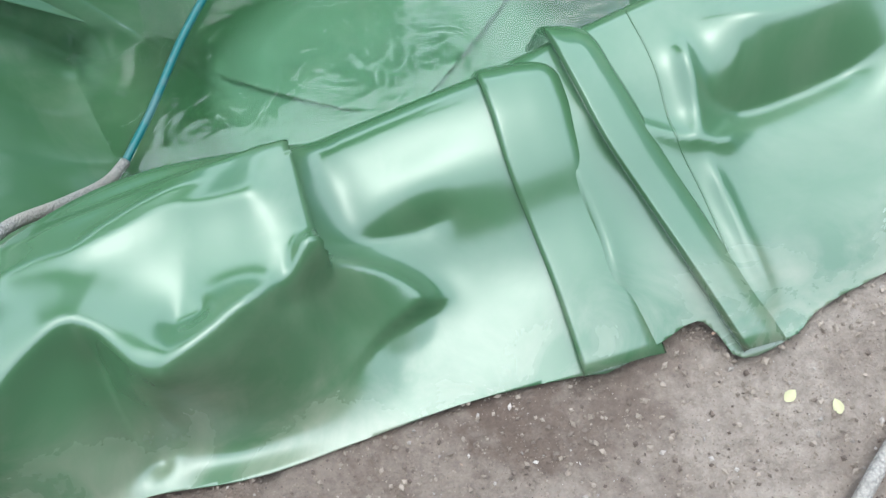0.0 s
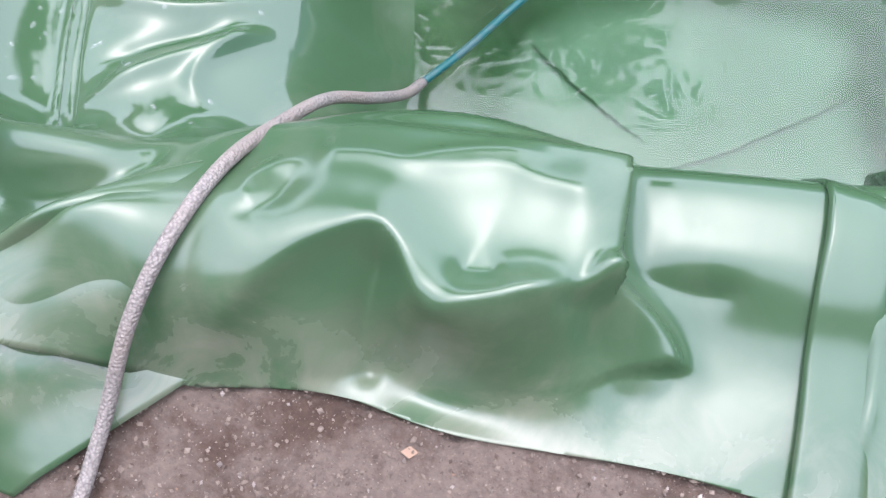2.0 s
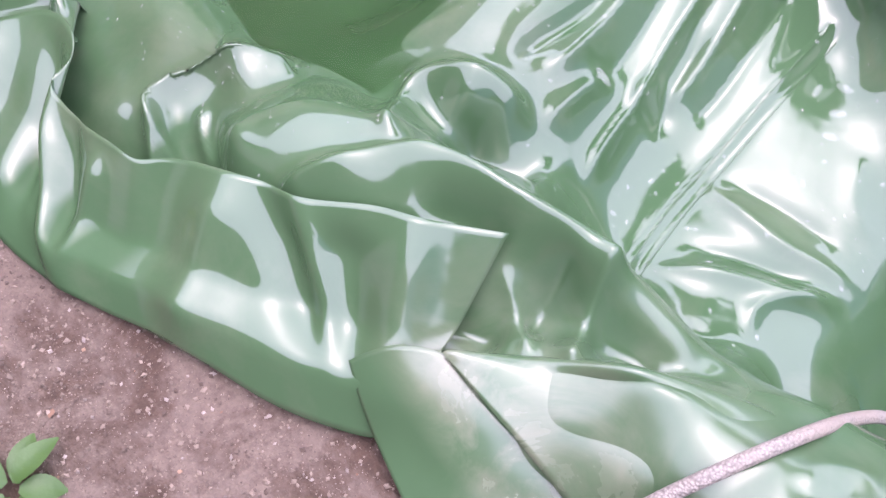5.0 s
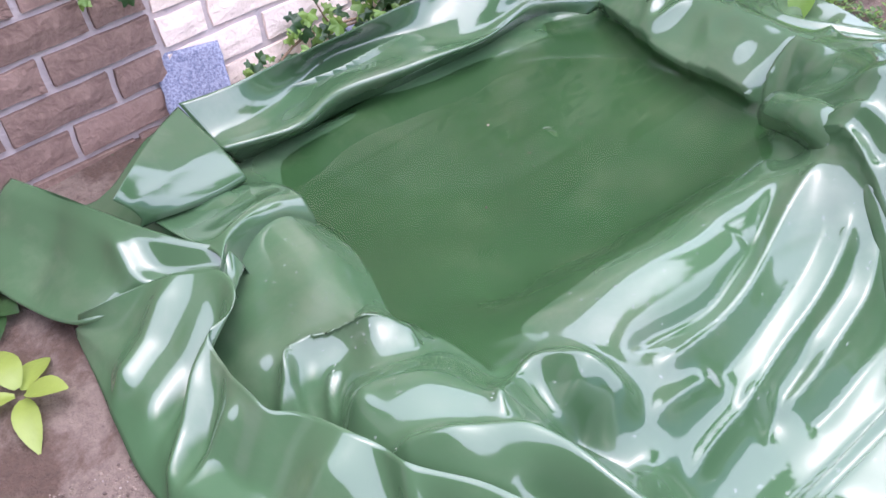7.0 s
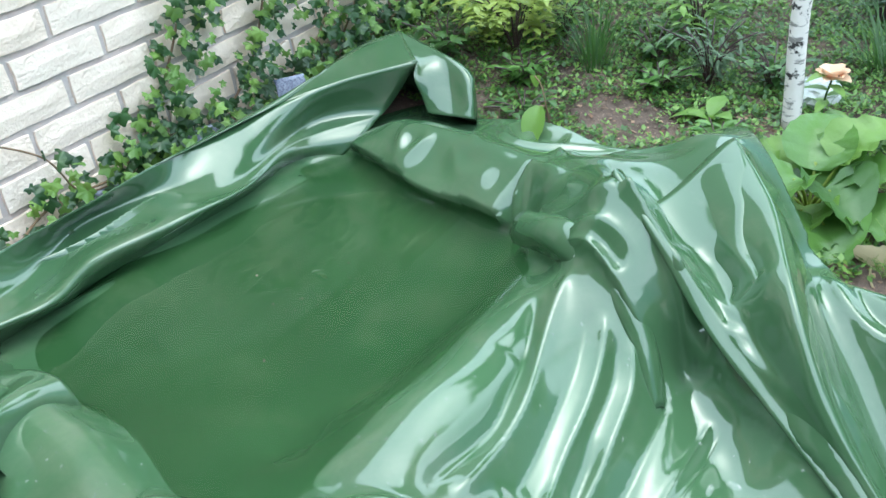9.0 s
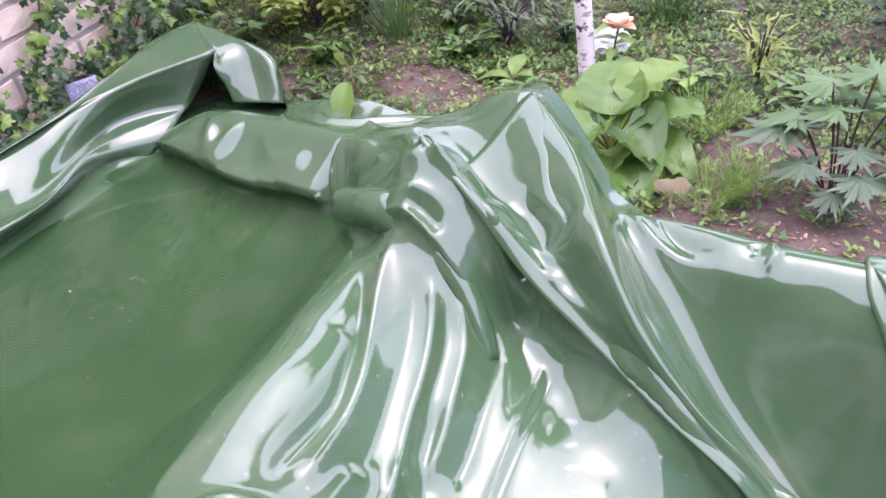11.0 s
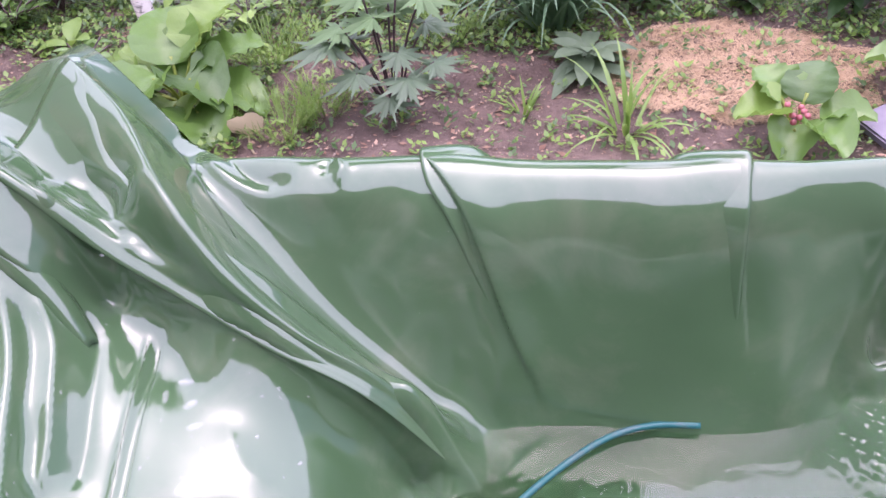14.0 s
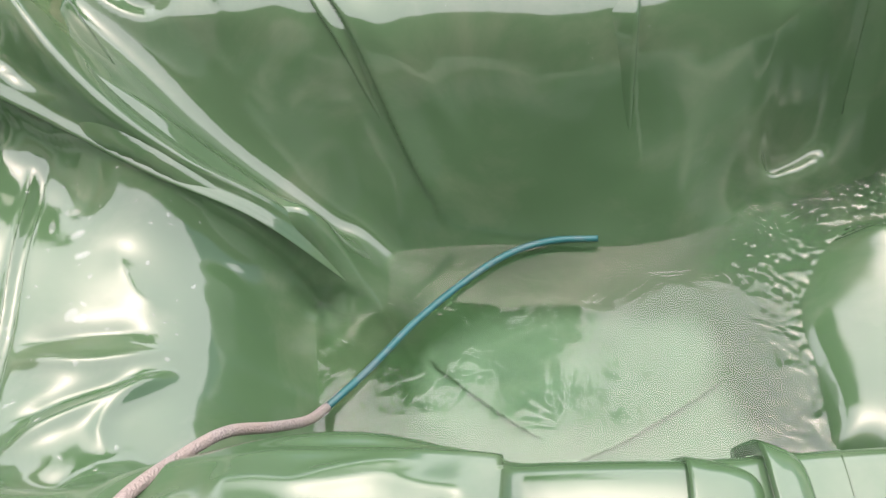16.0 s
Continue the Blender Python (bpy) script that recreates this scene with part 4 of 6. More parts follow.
pleat([(-0.578, 1.41, 0.135, 0.3, 0.9, 0.6), (-0.568, 1.335, 0.190, 0, 1, 0.8), (-0.545, 1.275, 0.162, -0.5, 0.85, 1), (-0.50, 1.238, 0.10, -0.85, 0.5, 1), (-0.44, 1.195, -0.05, -0.95, 0.3, 1), (-0.385, 1.155, -0.17, -0.95, 0.3, 0.6), (-0.335, 1.13, -0.29, -0.95, 0.3, -0.6)], 0.016, 0.09, "pleat of the liner running down the far wall", 0.03)
pleat([(0.028, 1.41, 0.125, 0.3, 0.9, 0.8), (0.026, 1.345, 0.180, 0, 1, 1), (0.022, 1.28, 0.146, -0.5, 0.85, 1), (0.02, 1.245, 0.10, -0.85, 0.5, 0.9), (0.02, 1.20, -0.06, -0.95, 0.3, 0.7), (0.03, 1.165, -0.17, -0.95, 0.3, 0.2), (0.05, 1.15, -0.27, -0.95, 0.3, -0.8)], 0.014, -0.10, "pleat of the liner running down the far wall", 0.015)
pleat([(0.05, 0.515, -0.05, 0.7, 0.7, 0.8), (0.056, 0.47, 0.045, 0.4, 0.9, 1), (0.058, 0.42, 0.060, 0, 1, 1), (0.056, 0.353, 0.044, -0.4, 0.9, 1), (0.060, 0.29, 0.010, -0.3, 0.95, 1), (0.064, 0.21, -0.008, 0, 1, 1), (0.064, 0.118, -0.024, 0, 1, 0.9)], 0.010, 0.062, "pleat of the liner over the near bank")
pleat([(0.135, 0.545, -0.08, 0.7, 0.7, 0.8), (0.146, 0.50, 0.028, 0.4, 0.9, 1), (0.154, 0.43, 0.046, 0, 1, 1), (0.166, 0.355, 0.034, -0.4, 0.9, 1), (0.188, 0.283, 0.004, -0.3, 0.95, 1), (0.212, 0.191, -0.018, 0, 1, 1.1), (0.238, 0.092, -0.042, 0, 1, 1.1)], 0.016, 0.042, "broad pleat of the liner over the near bank")
# the great fold that falls from the far corner into the deep basin, and the roll beside it
loft("great_fold", [
    [(-1.34, 1.13, 0.345), (-1.215, 1.095, 0.265), (-1.105, 1.08, 0.155), (-0.965, 1.04, 0.085), (-0.795, 0.99, 0.005), (-0.63, 0.985, -0.11), (-0.465, 0.97, -0.32)],
    [(-1.352, 1.10, 0.388), (-1.222, 1.062, 0.305), (-1.112, 1.045, 0.196), (-0.97, 1.008, 0.122), (-0.80, 0.960, 0.042), (-0.635, 0.955, -0.072), (-0.47, 0.945, -0.29)],
    [(-1.345, 1.125, 0.388), (-1.205, 1.082, 0.308), (-1.09, 1.062, 0.206), (-0.95, 1.020, 0.136), (-0.79, 0.970, 0.050), (-0.63, 0.965, -0.068), (-0.465, 0.955, -0.288)],
    [(-1.34, 1.22, 0.275), (-1.18, 1.15, 0.222), (-1.05, 1.085, 0.19), (-0.905, 1.015, 0.148), (-0.77, 0.980, 0.046), (-0.62, 0.978, -0.074), (-0.46, 0.965, -0.29)],
    [(-1.285, 1.39, 0.362), (-1.13, 1.262, 0.325), (-0.985, 1.095, 0.276), (-0.872, 1.012, 0.170), (-0.752, 0.986, 0.056), (-0.61, 0.990, -0.072), (-0.455, 0.978, -0.29)],
    [(-1.26, 1.41, 0.352), (-1.10, 1.285, 0.308), (-0.965, 1.120, 0.262), (-0.855, 1.032, 0.162), (-0.742, 1.000, 0.048), (-0.60, 1.00, -0.084), (-0.45, 0.99, -0.30)],
    [(-1.21, 1.43, 0.27), (-1.05, 1.32, 0.195), (-0.93, 1.19, 0.150), (-0.83, 1.09, 0.075), (-0.72, 1.04, -0.02), (-0.585, 1.03, -0.14), (-0.44, 1.01, -0.33)]], 12, "great fold falling into the deep basin", 0.004, (
    ([(-1.25, 1.16), (-1.17, 1.125), (-1.09, 1.095), (-1.03, 1.085)], 0.016, 0.03, 0.012), ([(-1.03, 1.15), (-1.03, 1.085), (-1.06, 1.05)], 0.014, 0.012, 0.03), ([(-1.2, 1.2), (-1.11, 1.16), (-1.06, 1.12)], -0.018, 0.03, 0.03)))
ROLL = [(-1.57, 1.085, 0.215, 0.034), (-1.42, 1.032, 0.272, 0.036), (-1.33, 1.018, 0.258, 0.032), (-1.235, 0.992, 0.216, 0.026), (-1.170, 0.970, 0.138, 0.020), (-1.115, 0.935, 0.050, 0.012)]
loft("corner_roll", [[(x + a * 0.3 * r, y + a * r, z + b * r) for x, y, z, r in ROLL] for a, b in ((-0.8, -1.4), (-1.0, -0.4), (-0.5, 0.5), (0.3, 0.7), (1.1, 0.1), (1.6, -1.2))], 7, "rolled edge beside the great fold", 0.004)

# the hood that the sheet forms in the far corner, open towards the basin
loft("corner_hood", [
    [(-2.168, 1.342, 0.362), (-2.156, 1.313, 0.33), (-2.138, 1.318, 0.28), (-2.122, 1.316, 0.235)],
    [(-2.325, 1.417, 0.385), (-2.16, 1.402, 0.35), (-2.095, 1.378, 0.29), (-2.052, 1.341, 0.235)],
    [(-2.302, 1.431, 0.382), (-2.081, 1.429, 0.335), (-2.022, 1.393, 0.285), (-2.001, 1.371, 0.23)],
    [(-2.372, 1.484, 0.36), (-2.14, 1.494, 0.3), (-2.093, 1.469, 0.24), (-2.085, 1.46, 0.17)]], 10, "panel of the hood standing up beside its dark open mouth", 0.004)
loft("hood_back", [
    [(-2.311, 0.611, 0.309), (-2.354, 0.894, 0.313), (-2.296, 1.141, 0.332), (-2.168, 1.342, 0.362)],
    [(-2.346, 1.062, 0.325), (-2.367, 1.195, 0.352), (-2.377, 1.324, 0.37), (-2.324, 1.423, 0.386)],
    [(-2.39, 1.088, 0.31), (-2.42, 1.232, 0.335), (-2.438, 1.37, 0.352), (-2.377, 1.471, 0.368)]], 10, "upper side of the hooded fold", 0.004)
loft("hood_lining", [
    [(-2.356, 1.074, 0.313), (-2.377, 1.207, 0.34), (-2.387, 1.336, 0.358), (-2.334, 1.435, 0.374), (-2.091, 1.441, 0.323), (-2.032, 1.405, 0.273)],
    [(-2.366, 1.092, 0.26), (-2.387, 1.225, 0.26), (-2.397, 1.354, 0.26), (-2.344, 1.453, 0.26), (-2.101, 1.459, 0.26), (-2.042, 1.423, 0.26)],
    [(-2.366, 1.092, 0.12), (-2.387, 1.225, 0.12), (-2.397, 1.354, 0.12), (-2.344, 1.453, 0.12), (-2.101, 1.459, 0.12), (-2.042, 1.423, 0.12)]], 8, "back of the hooded fold")


def bank_height(x, y):
    g = ground_height(x, y)
    near = (x > -2.5) & (x < 1.2) & (y > -0.5) & (y < 1.75)
    c = np.where(near, lie.height(x, y) - 0.02, 9)
    inn = inside(x, y, outline)
    px, py = to_edge(x, y, outline)
    d = np.hypot(px - x, py - y)
    lump = 0.006 * np.sin(13 * x + 4 * np.sin(9 * y)) * np.sin(17 * y)
    return np.where(inn, np.minimum(g, c) - 0.003 - 0.5 * np.clip(d, 0, 0.02), g + lump * np.clip(d / 0.05, 0, 1))


def ground_sheet():
    """The garden's earth: fine near the pond, coarse towards the far edge."""
    xs = np.r_[-30, -15, -8, -5, np.arange(-3.6, 1.6, 0.02), 2.2, 4, 8, 15, 30]
    ys = np.r_[-30, -15, -8, -4, -2, np.arange(-1.0, 3.2, 0.02), 4, 6, 10, 20, 40]
    gx, gy = np.meshgrid(xs, ys)
    gz = bank_height(gx, gy)
    h, w = gx.shape
    idx = np.arange(h * w).reshape(h, w)
    faces = np.stack([idx[:-1, :-1], idx[:-1, 1:], idx[1:, 1:], idx[1:, :-1]], -1).reshape(-1, 4)
    me = bpy.data.meshes.new("ground")
    me.from_pydata(np.stack([gx.ravel(), gy.ravel(), gz.ravel()], 1).tolist(), [], faces.tolist())
    for p in me.polygons:
        p.use_smooth = True
    me.materials.append(SOIL)
    return tagged(new("ground", me), "trodden reddish-brown garden soil with crumbs and grit", "soil", kind="structure")


ground = ground_sheet()
DEEP_LEVEL, SHELF_LEVEL = -0.30, 0.17


def water(name, poly, level, material, label):
    bm = bmesh.new()
    bm.faces.new([bm.verts.new((x, y, level)) for x, y in poly])
    bmesh.ops.triangulate(bm, faces=bm.faces[:])
    return tagged(link(name, bm, material, smooth=False), label, "water", kind="structure")


wd = water("water_deep", [(-0.68, 0.50), (0.6, 0.50), (0.66, 1.34), (0.1, 1.22), (-0.6, 1.16)], DEEP_LEVEL, WATER_DEEP, "clear rippled water filling the deep basin")
wd.visible_shadow = False
water("water_shelf", [(-2.24, 0.06), (-1.30, 0.12), (-1.30, 0.60), (-1.38, 1.12), (-1.55, 1.2), (-2.27, 1.2)], SHELF_LEVEL, WATER_SHELF, "still green water standing in the shallow basin")

# ---------------------------------------------------------------- hose
HOSE_R = 0.0086
hose_bank = [(0.9, 0.06, -0.095), (0.56, 0.05, -0.07), (0.39, -0.02, -0.053), (0.285, -0.09, -0.043), (0.10, -0.25, -0.03), (-0.15, -0.50, -0.004), (-0.45, -0.60, 0.026), (-0.64, -0.48, 0.045), (-0.69, -0.25, 0.05), (-0.685, -0.06, 0.05), (-0.674, 0.05, 0.075), (-0.643, 0.15, 0.15), (-0.614, 0.24, 0.181), (-0.590, 0.34, 0.158), (-0.575, 0.44, 0.07), (-0.555, 0.51, 0.0), (-0.53, 0.57, -0.10), (-0.515, 0.64, -0.21), (-0.51, 0.705, -0.285)]
hose_pond = [(-0.51, 0.705, -0.285), (-0.45, 0.785, -0.29), (-0.37, 0.90, -0.29), (-0.28, 1.0, -0.29), (-0.20, 1.065, -0.288), (-0.12, 1.095, -0.285), (-0.03, 1.10, -0.282)]


def hose_material():
    m = Mat("woven_hose", 0.75)
    weave = m.node("ShaderNodeTexVoronoi", Scale=300.0)
    m.link(m.co, weave.inputs["Vector"])
    cloth_tone = m.mix(weave.outputs["Distance"], (0.34, 0.30, 0.27), (0.12, 0.105, 0.095))
    m.colour(m.mix(m.ramp(m.noise(9, 4), [(0.45, (0, 0, 0)), (0.7, (1, 1, 1))]), cloth_tone, (0.24, 0.20, 0.17)))
    m.bump(weave.outputs["Distance"], 0.8, 0.0025)
    return m.m


def spout_material():
    m = Mat("blue_hose", 0.5)
    m.colour(m.mix(m.ramp(m.noise(30, 4), [(0.5, (0, 0, 0)), (0.62, (1, 1, 1))]), (0.004, 0.080, 0.080), (0.03, 0.085, 0.085)))
    return m.m


HOSE, TAPE = hose_material(), spout_material()
hose = new("garden_hose")
tagged(hose, "garden hose, woven grey-pink sleeve and blue end in the water", "hose")
part("sleeve", tube(spline(hose_bank, 0.01), HOSE_R, 14), HOSE, hose, "dusty woven textile sleeve")
part("spout", tube(spline(hose_pond, 0.01), 0.0068, 12), TAPE, hose, "smooth blue hose end")


# ---------------------------------------------------------------- house wall
def brick_material(name, low, high, fleck, rough_size):
    m = Mat(name, 0.88)
    tone = m.mix(m.random(), low, high)
    pit = m.ramp(m.noise(rough_size, 6, 0.7, 1.2), [(0.38, (0, 0, 0)), (0.62, (1, 1, 1))])
    m.colour(m.mix(m.math("MULTIPLY", pit, 0.45), tone, fleck))
    m.bump(m.math("ADD", m.noise(rough_size, 7, 0.7, 1.5), m.noise(rough_size * 4, 4)), 0.6, 0.009)
    return m.m


BRICK_W = brick_material("white_brick", (0.91, 0.745, 0.63), (0.95, 0.81, 0.71), (0.78, 0.62, 0.52), 28)
BRICK_D = brick_material("dark_brick", (0.13, 0.08, 0.062), (0.24, 0.155, 0.125), (0.36, 0.25, 0.20), 24)
mo = Mat("mortar", 0.95)
mo.colour(mo.mix(mo.noise(40, 5), (0.44, 0.38, 0.37), (0.60, 0.53, 0.51))).bump(mo.noise(90, 5), 0.6, 0.006)
MORTAR = mo.m
WALL_AT, WALL_TURN = Vector((-2.385, 0.065, 0.0)), radians(104)
COURSE, STRETCH = 0.0833, 0.25
wall = new("wall_house")
tagged(wall, "house wall of white and dark rough bricks with grey joints", "wall", kind="structure")
wall.matrix_world = Matrix.Translation(WALL_AT) @ Matrix.Rotation(WALL_TURN, 4, "Z")
bm = bmesh.new()
bmesh.ops.create_cube(bm, size=1, matrix=Matrix.Translation((0.0, 0.1525, 0.65)) @ Matrix.Diagonal((10.0, 0.30, 2.1, 1)))
part("core", bm, MORTAR, wall, smooth=False)


def brick_mesh(name, length, seed):
    """A rough-faced brick, its front bulging and chipped."""
    rng = random.Random(seed)
    bm = bmesh.new()
    nx, nz = 4, 2
    front = [[bm.verts.new((length * (i / nx - 0.5) + rng.uniform(-0.003, 0.003), -0.006 - (0 if i in (0, nx) or k in (0, nz) else rng.uniform(0.001, 0.0045)) + rng.uniform(-0.001, 0.001), 0.067 * (k / nz - 0.5) + rng.uniform(-0.0025, 0.0025))) for i in range(nx + 1)] for k in range(nz + 1)]
    for a, b in zip(front, front[1:]):
        for i in range(nx):
            bm.faces.new((a[i], a[i + 1], b[i + 1], b[i]))
    ring = front[0][:-1] + [r[-1] for r in front[:-1]] + front[-1][:0:-1] + [r[0] for r in front[:0:-1]]
    back = [bm.verts.new((v.co.x, 0.04, v.co.z)) for v in ring]
    for i in range(len(ring)):
        j = (i + 1) % len(ring)
        bm.faces.new((ring[j], ring[i], back[i], back[j]))
    me = bpy.data.meshes.new(name)
    bm.to_mesh(me)
    bm.free()
    return me


def lay_bricks():
    rng = random.Random(4)
    stock = {}
    for kind, mat in (("white", BRICK_W), ("dark", BRICK_D)):
        for size, length in (("whole", 0.236), ("half", 0.111)):
            stock[kind, size] = []
            for k in range(4):
                me = brick_mesh("brick", length, k + 10 * len(stock))
                me.materials.append(mat)
                stock[kind, size].append(me)
    for row in range(12):
        z = 0.12 + COURSE * (row + 0.5) - 0.0195
        # white part, from the corner on
        s, first = 0.005, True
        while s < 2.9:
            half = (first and row % 2 == 1)
            length = 0.115 if half else 0.24
            ob = new("brick", rng.choice(stock["white" if s < 1.62 else "dark", "half" if half else "whole"]))
            ob.parent = wall
            ob.location = (s + length / 2, rng.uniform(-0.002, 0.002), z)
            s += length + 0.0115
            first = False
        # dark part, from the corner back
        s, first = -0.008, True
        while s > -1.5:
            half = (first and row % 2 == 0)
            length = 0.115 if half else 0.24
            ob = new("brick", rng.choice(stock["dark", "half" if half else "whole"]))
            ob.parent = wall
            ob.location = (s - length / 2, rng.uniform(-0.003, 0.002) - 0.004, z + 0.018)
            s -= length + 0.0115
            first = False


lay_bricks()

# the plain side that closes the garden behind the camera
bm = bmesh.new()
bmesh.ops.create_cube(bm, size=1, matrix=Matrix.Translation((1.0, -2.6, 1.5)) @ Matrix.Diagonal((12.0, 0.2, 3.8, 1)))
ms = Mat("dark_blocker", 0.85)
ms.colour(ms.mix(ms.noise(3, 4), (0.05, 0.045, 0.035), (0.10, 0.085, 0.07)))
tagged(link("wall_sky_block", bm, ms.m, smooth=False), "unseen dark wall added to keep low sky out of reflections", "wall", kind="structure")


# ---------------------------------------------------------------- plants
def leaf_material(name, low, high, vein=None, gloss=0.45, through_light=0.25):
    m = Mat(name, gloss)
    tone = m.mix(m.island(), low, high)
    tone = m.mix(m.math("MULTIPLY", m.noise(60, 4), 0.35), tone, vein or tuple(0.6 * c for c in low))
    m.colour(tone)
    m.bump(m.noise(90, 3), 0.35, 0.004)
    m.seen_through(tuple(min(1, 1.5 * c) for c in high), through_light)
    return m.m


GREEN_MID = leaf_material("leaf_mid_green", (0.035, 0.085, 0.02), (0.09, 0.17, 0.04))
GREEN_DARK = leaf_material("leaf_dark_green", (0.015, 0.04, 0.012), (0.045, 0.10, 0.028), gloss=0.35)
GREEN_LIGHT = leaf_material("leaf_light_green", (0.10, 0.19, 0.035), (0.20, 0.31, 0.06))
GREEN_FRESH = leaf_material("leaf_fresh_green", (0.07, 0.15, 0.03), (0.14, 0.25, 0.05), gloss=0.35)
GREEN_YELLOW = leaf_material("leaf_yellow_green", (0.16, 0.22, 0.03), (0.28, 0.34, 0.07))
GREEN_GREY = leaf_material("leaf_grey_green", (0.07, 0.11, 0.06), (0.13, 0.19, 0.10), gloss=0.6)
GREEN_SAGE = leaf_material("leaf_silver_green", (0.085, 0.16, 0.065), (0.16, 0.26, 0.105), gloss=0.65)
GREEN_BLUE = leaf_material("leaf_blue_green", (0.07, 0.12, 0.07), (0.15, 0.22, 0.12), gloss=0.5)
GREEN_GRASS = leaf_material("leaf_grass_blue_green", (0.05, 0.11, 0.05), (0.14, 0.24, 0.12), gloss=0.45)
LEAF_DRY = leaf_material("leaf_withered", (0.34, 0.27, 0.16), (0.50, 0.42, 0.28), gloss=0.8)
LEAF_LITTER = leaf_material("leaf_litter", (0.16, 0.08, 0.05), (0.42, 0.29, 0.20), gloss=0.85, through_light=0.05)
STEM = leaf_material("stem_purple", (0.035, 0.02, 0.025), (0.08, 0.04, 0.04), gloss=0.5, through_light=0.0)
TWIG = leaf_material("twig_brown", (0.16, 0.10, 0.06), (0.30, 0.20, 0.12), gloss=0.8, through_light=0.0)
PETAL = leaf_material("petal_peach", (0.78, 0.48, 0.32), (0.85, 0.60, 0.45), vein=(0.8, 0.5, 0.36), gloss=0.6)
BUD = leaf_material("bud_pink", (0.35, 0.10, 0.12), (0.45, 0.16, 0.17), gloss=0.6)


def frame_to(base, way, up=(0, 0, 1)):
    """A pose at base whose y runs along way and whose z is the upper side."""
    y = Vector(way).normalized()
    x = y.cross(Vector(up))
    x = x.normalized() if x.length > 1e-4 else Vector((1, 0, 0))
    z = x.cross(y)
    m = Matrix((x, y, z)).transposed().to_4x4()
    m.translation = Vector(base)
    return m


def oval(bm, m, length, width, droop=0.3, cup=0.25, tip=0.9, n=6, wave=0.0, seed=0):
    """A leaf blade: rows of five places across, bent down along its length and cupped across it."""
    rng = random.Random(seed)
    rows = []
    for i in range(n + 1):
        u = i / n
        half = width / 2 * max(0.03, math.sin(math.pi * min(0.985, 0.05 + 0.94 * u**tip)) ** (0.5 if tip < 0.85 else 0.75))
        y = length * (u - 0.12 * droop * u * u)
        z = -droop * length * u * u
        row = []
        for k in (-1, -0.5, 0, 0.5, 1):
            w = wave * width * rng.uniform(-1, 1) * abs(k)
            row.append(bm.verts.new(m @ Vector((half * k, y, z + cup * half * (abs(k) ** 1.5) + w))))
        rows.append(row)
    for a, b in zip(rows, rows[1:]):
        for k in range(4):
            bm.faces.new((a[k], a[k + 1], b[k + 1], b[k]))


def lobed(bm, m, size, lobes=7, depth=0.5, teeth=0.12, spread=300, cup=0.1, seed=0):
    """A leaf with lobes round its stalk."""
    rng = random.Random(seed)
    hub = bm.verts.new(m @ Vector((0, 0, 0)))
    n = lobes * 6
    inner, outer = [], []
    for i in range(n + 1):
        f = i / n
        a = radians(90 + spread * (f - 0.5))
        ph = (f * lobes) % 1.0
        r = 1 - depth * abs(2 * ph - 1) ** 0.8 if depth else 1
        r *= (0.72 + 0.28 * math.cos(radians(spread) * (f - 0.5) * 0.6)) * (1 + teeth * (1 if i % 2 else -1)) * rng.uniform(0.94, 1.05)
        for k, store in ((0.45, inner), (1.0, outer)):
            rr = size * r * k
            store.append(bm.verts.new(m @ Vector((rr * math.cos(a), rr * math.sin(a), cup * size * (k * k) * math.cos(3 * a + seed) - 0.18 * size * k * k))))
    for i in range(n):
        bm.faces.new((hub, inner[i], inner[i + 1]))
        bm.faces.new((inner[i], outer[i], outer[i + 1], inner[i + 1]))


def blade(bm, base, turn, length, width, lean, droop, n=6):
    """A grass blade that rises, leans out and arches over."""
    d = Vector((math.cos(turn), math.sin(turn), 0))
    side = Vector((-d.y, d.x, 0))
    rows, p, pitch = [], Vector(base), radians(90 - lean)
    for i in range(n + 1):
        u = i / n
        h = width / 2 * (1 - u**2.2) * min(1, 0.5 + 2 * u) + 0.0004
        rows.append((bm.verts.new(p - side * h), bm.verts.new(p + Vector((0, 0, -0.25 * h))), bm.verts.new(p + side * h)))
        p = p + (d * math.cos(pitch) + Vector((0, 0, math.sin(pitch)))) * (length / n)
        pitch -= radians(droop) / n * (0.4 + 1.2 * u)
    for a, b in zip(rows, rows[1:]):
        bm.faces.new((a[0], a[1], b[1], b[0]))
        bm.faces.new((a[1], a[2], b[2], b[1]))


def ground_at(x, y):
    return float(bank_height(np.array([[float(x)]]), np.array([[float(y)]]))[0, 0])


def plant(name, x, y, label, category, group="", z=None):
    ob = new(name)
    ob.location = (x, y, ground_at(x, y) - 0.004 if z is None else z)
    return tagged(ob, label, category, group)


def stalk(parent, points, radius, material, name="stem"):
    return part(name, tube(spline(points, 0.02), radius, 6), material, parent)


def grass_clump(x, y, blades, length, width, material, label, seed, lean=(5, 45), droop=(40, 110), spread=0.05, name="grass_clump"):
    rng = random.Random(seed)
    ob = plant(name, x, y, label, "grass")
    for _ in range(blades):
        bm = bmesh.new()
        a, r = rng.uniform(0, 6.283), spread * rng.random() ** 0.5
        blade(bm, (r * math.cos(a), r * math.sin(a), 0), a + rng.uniform(-0.7, 0.7), length * rng.uniform(0.55, 1.1), width * rng.uniform(0.7, 1.2), rng.uniform(*lean), rng.uniform(*droop))
        part("blade", bm, material, ob)
    return ob


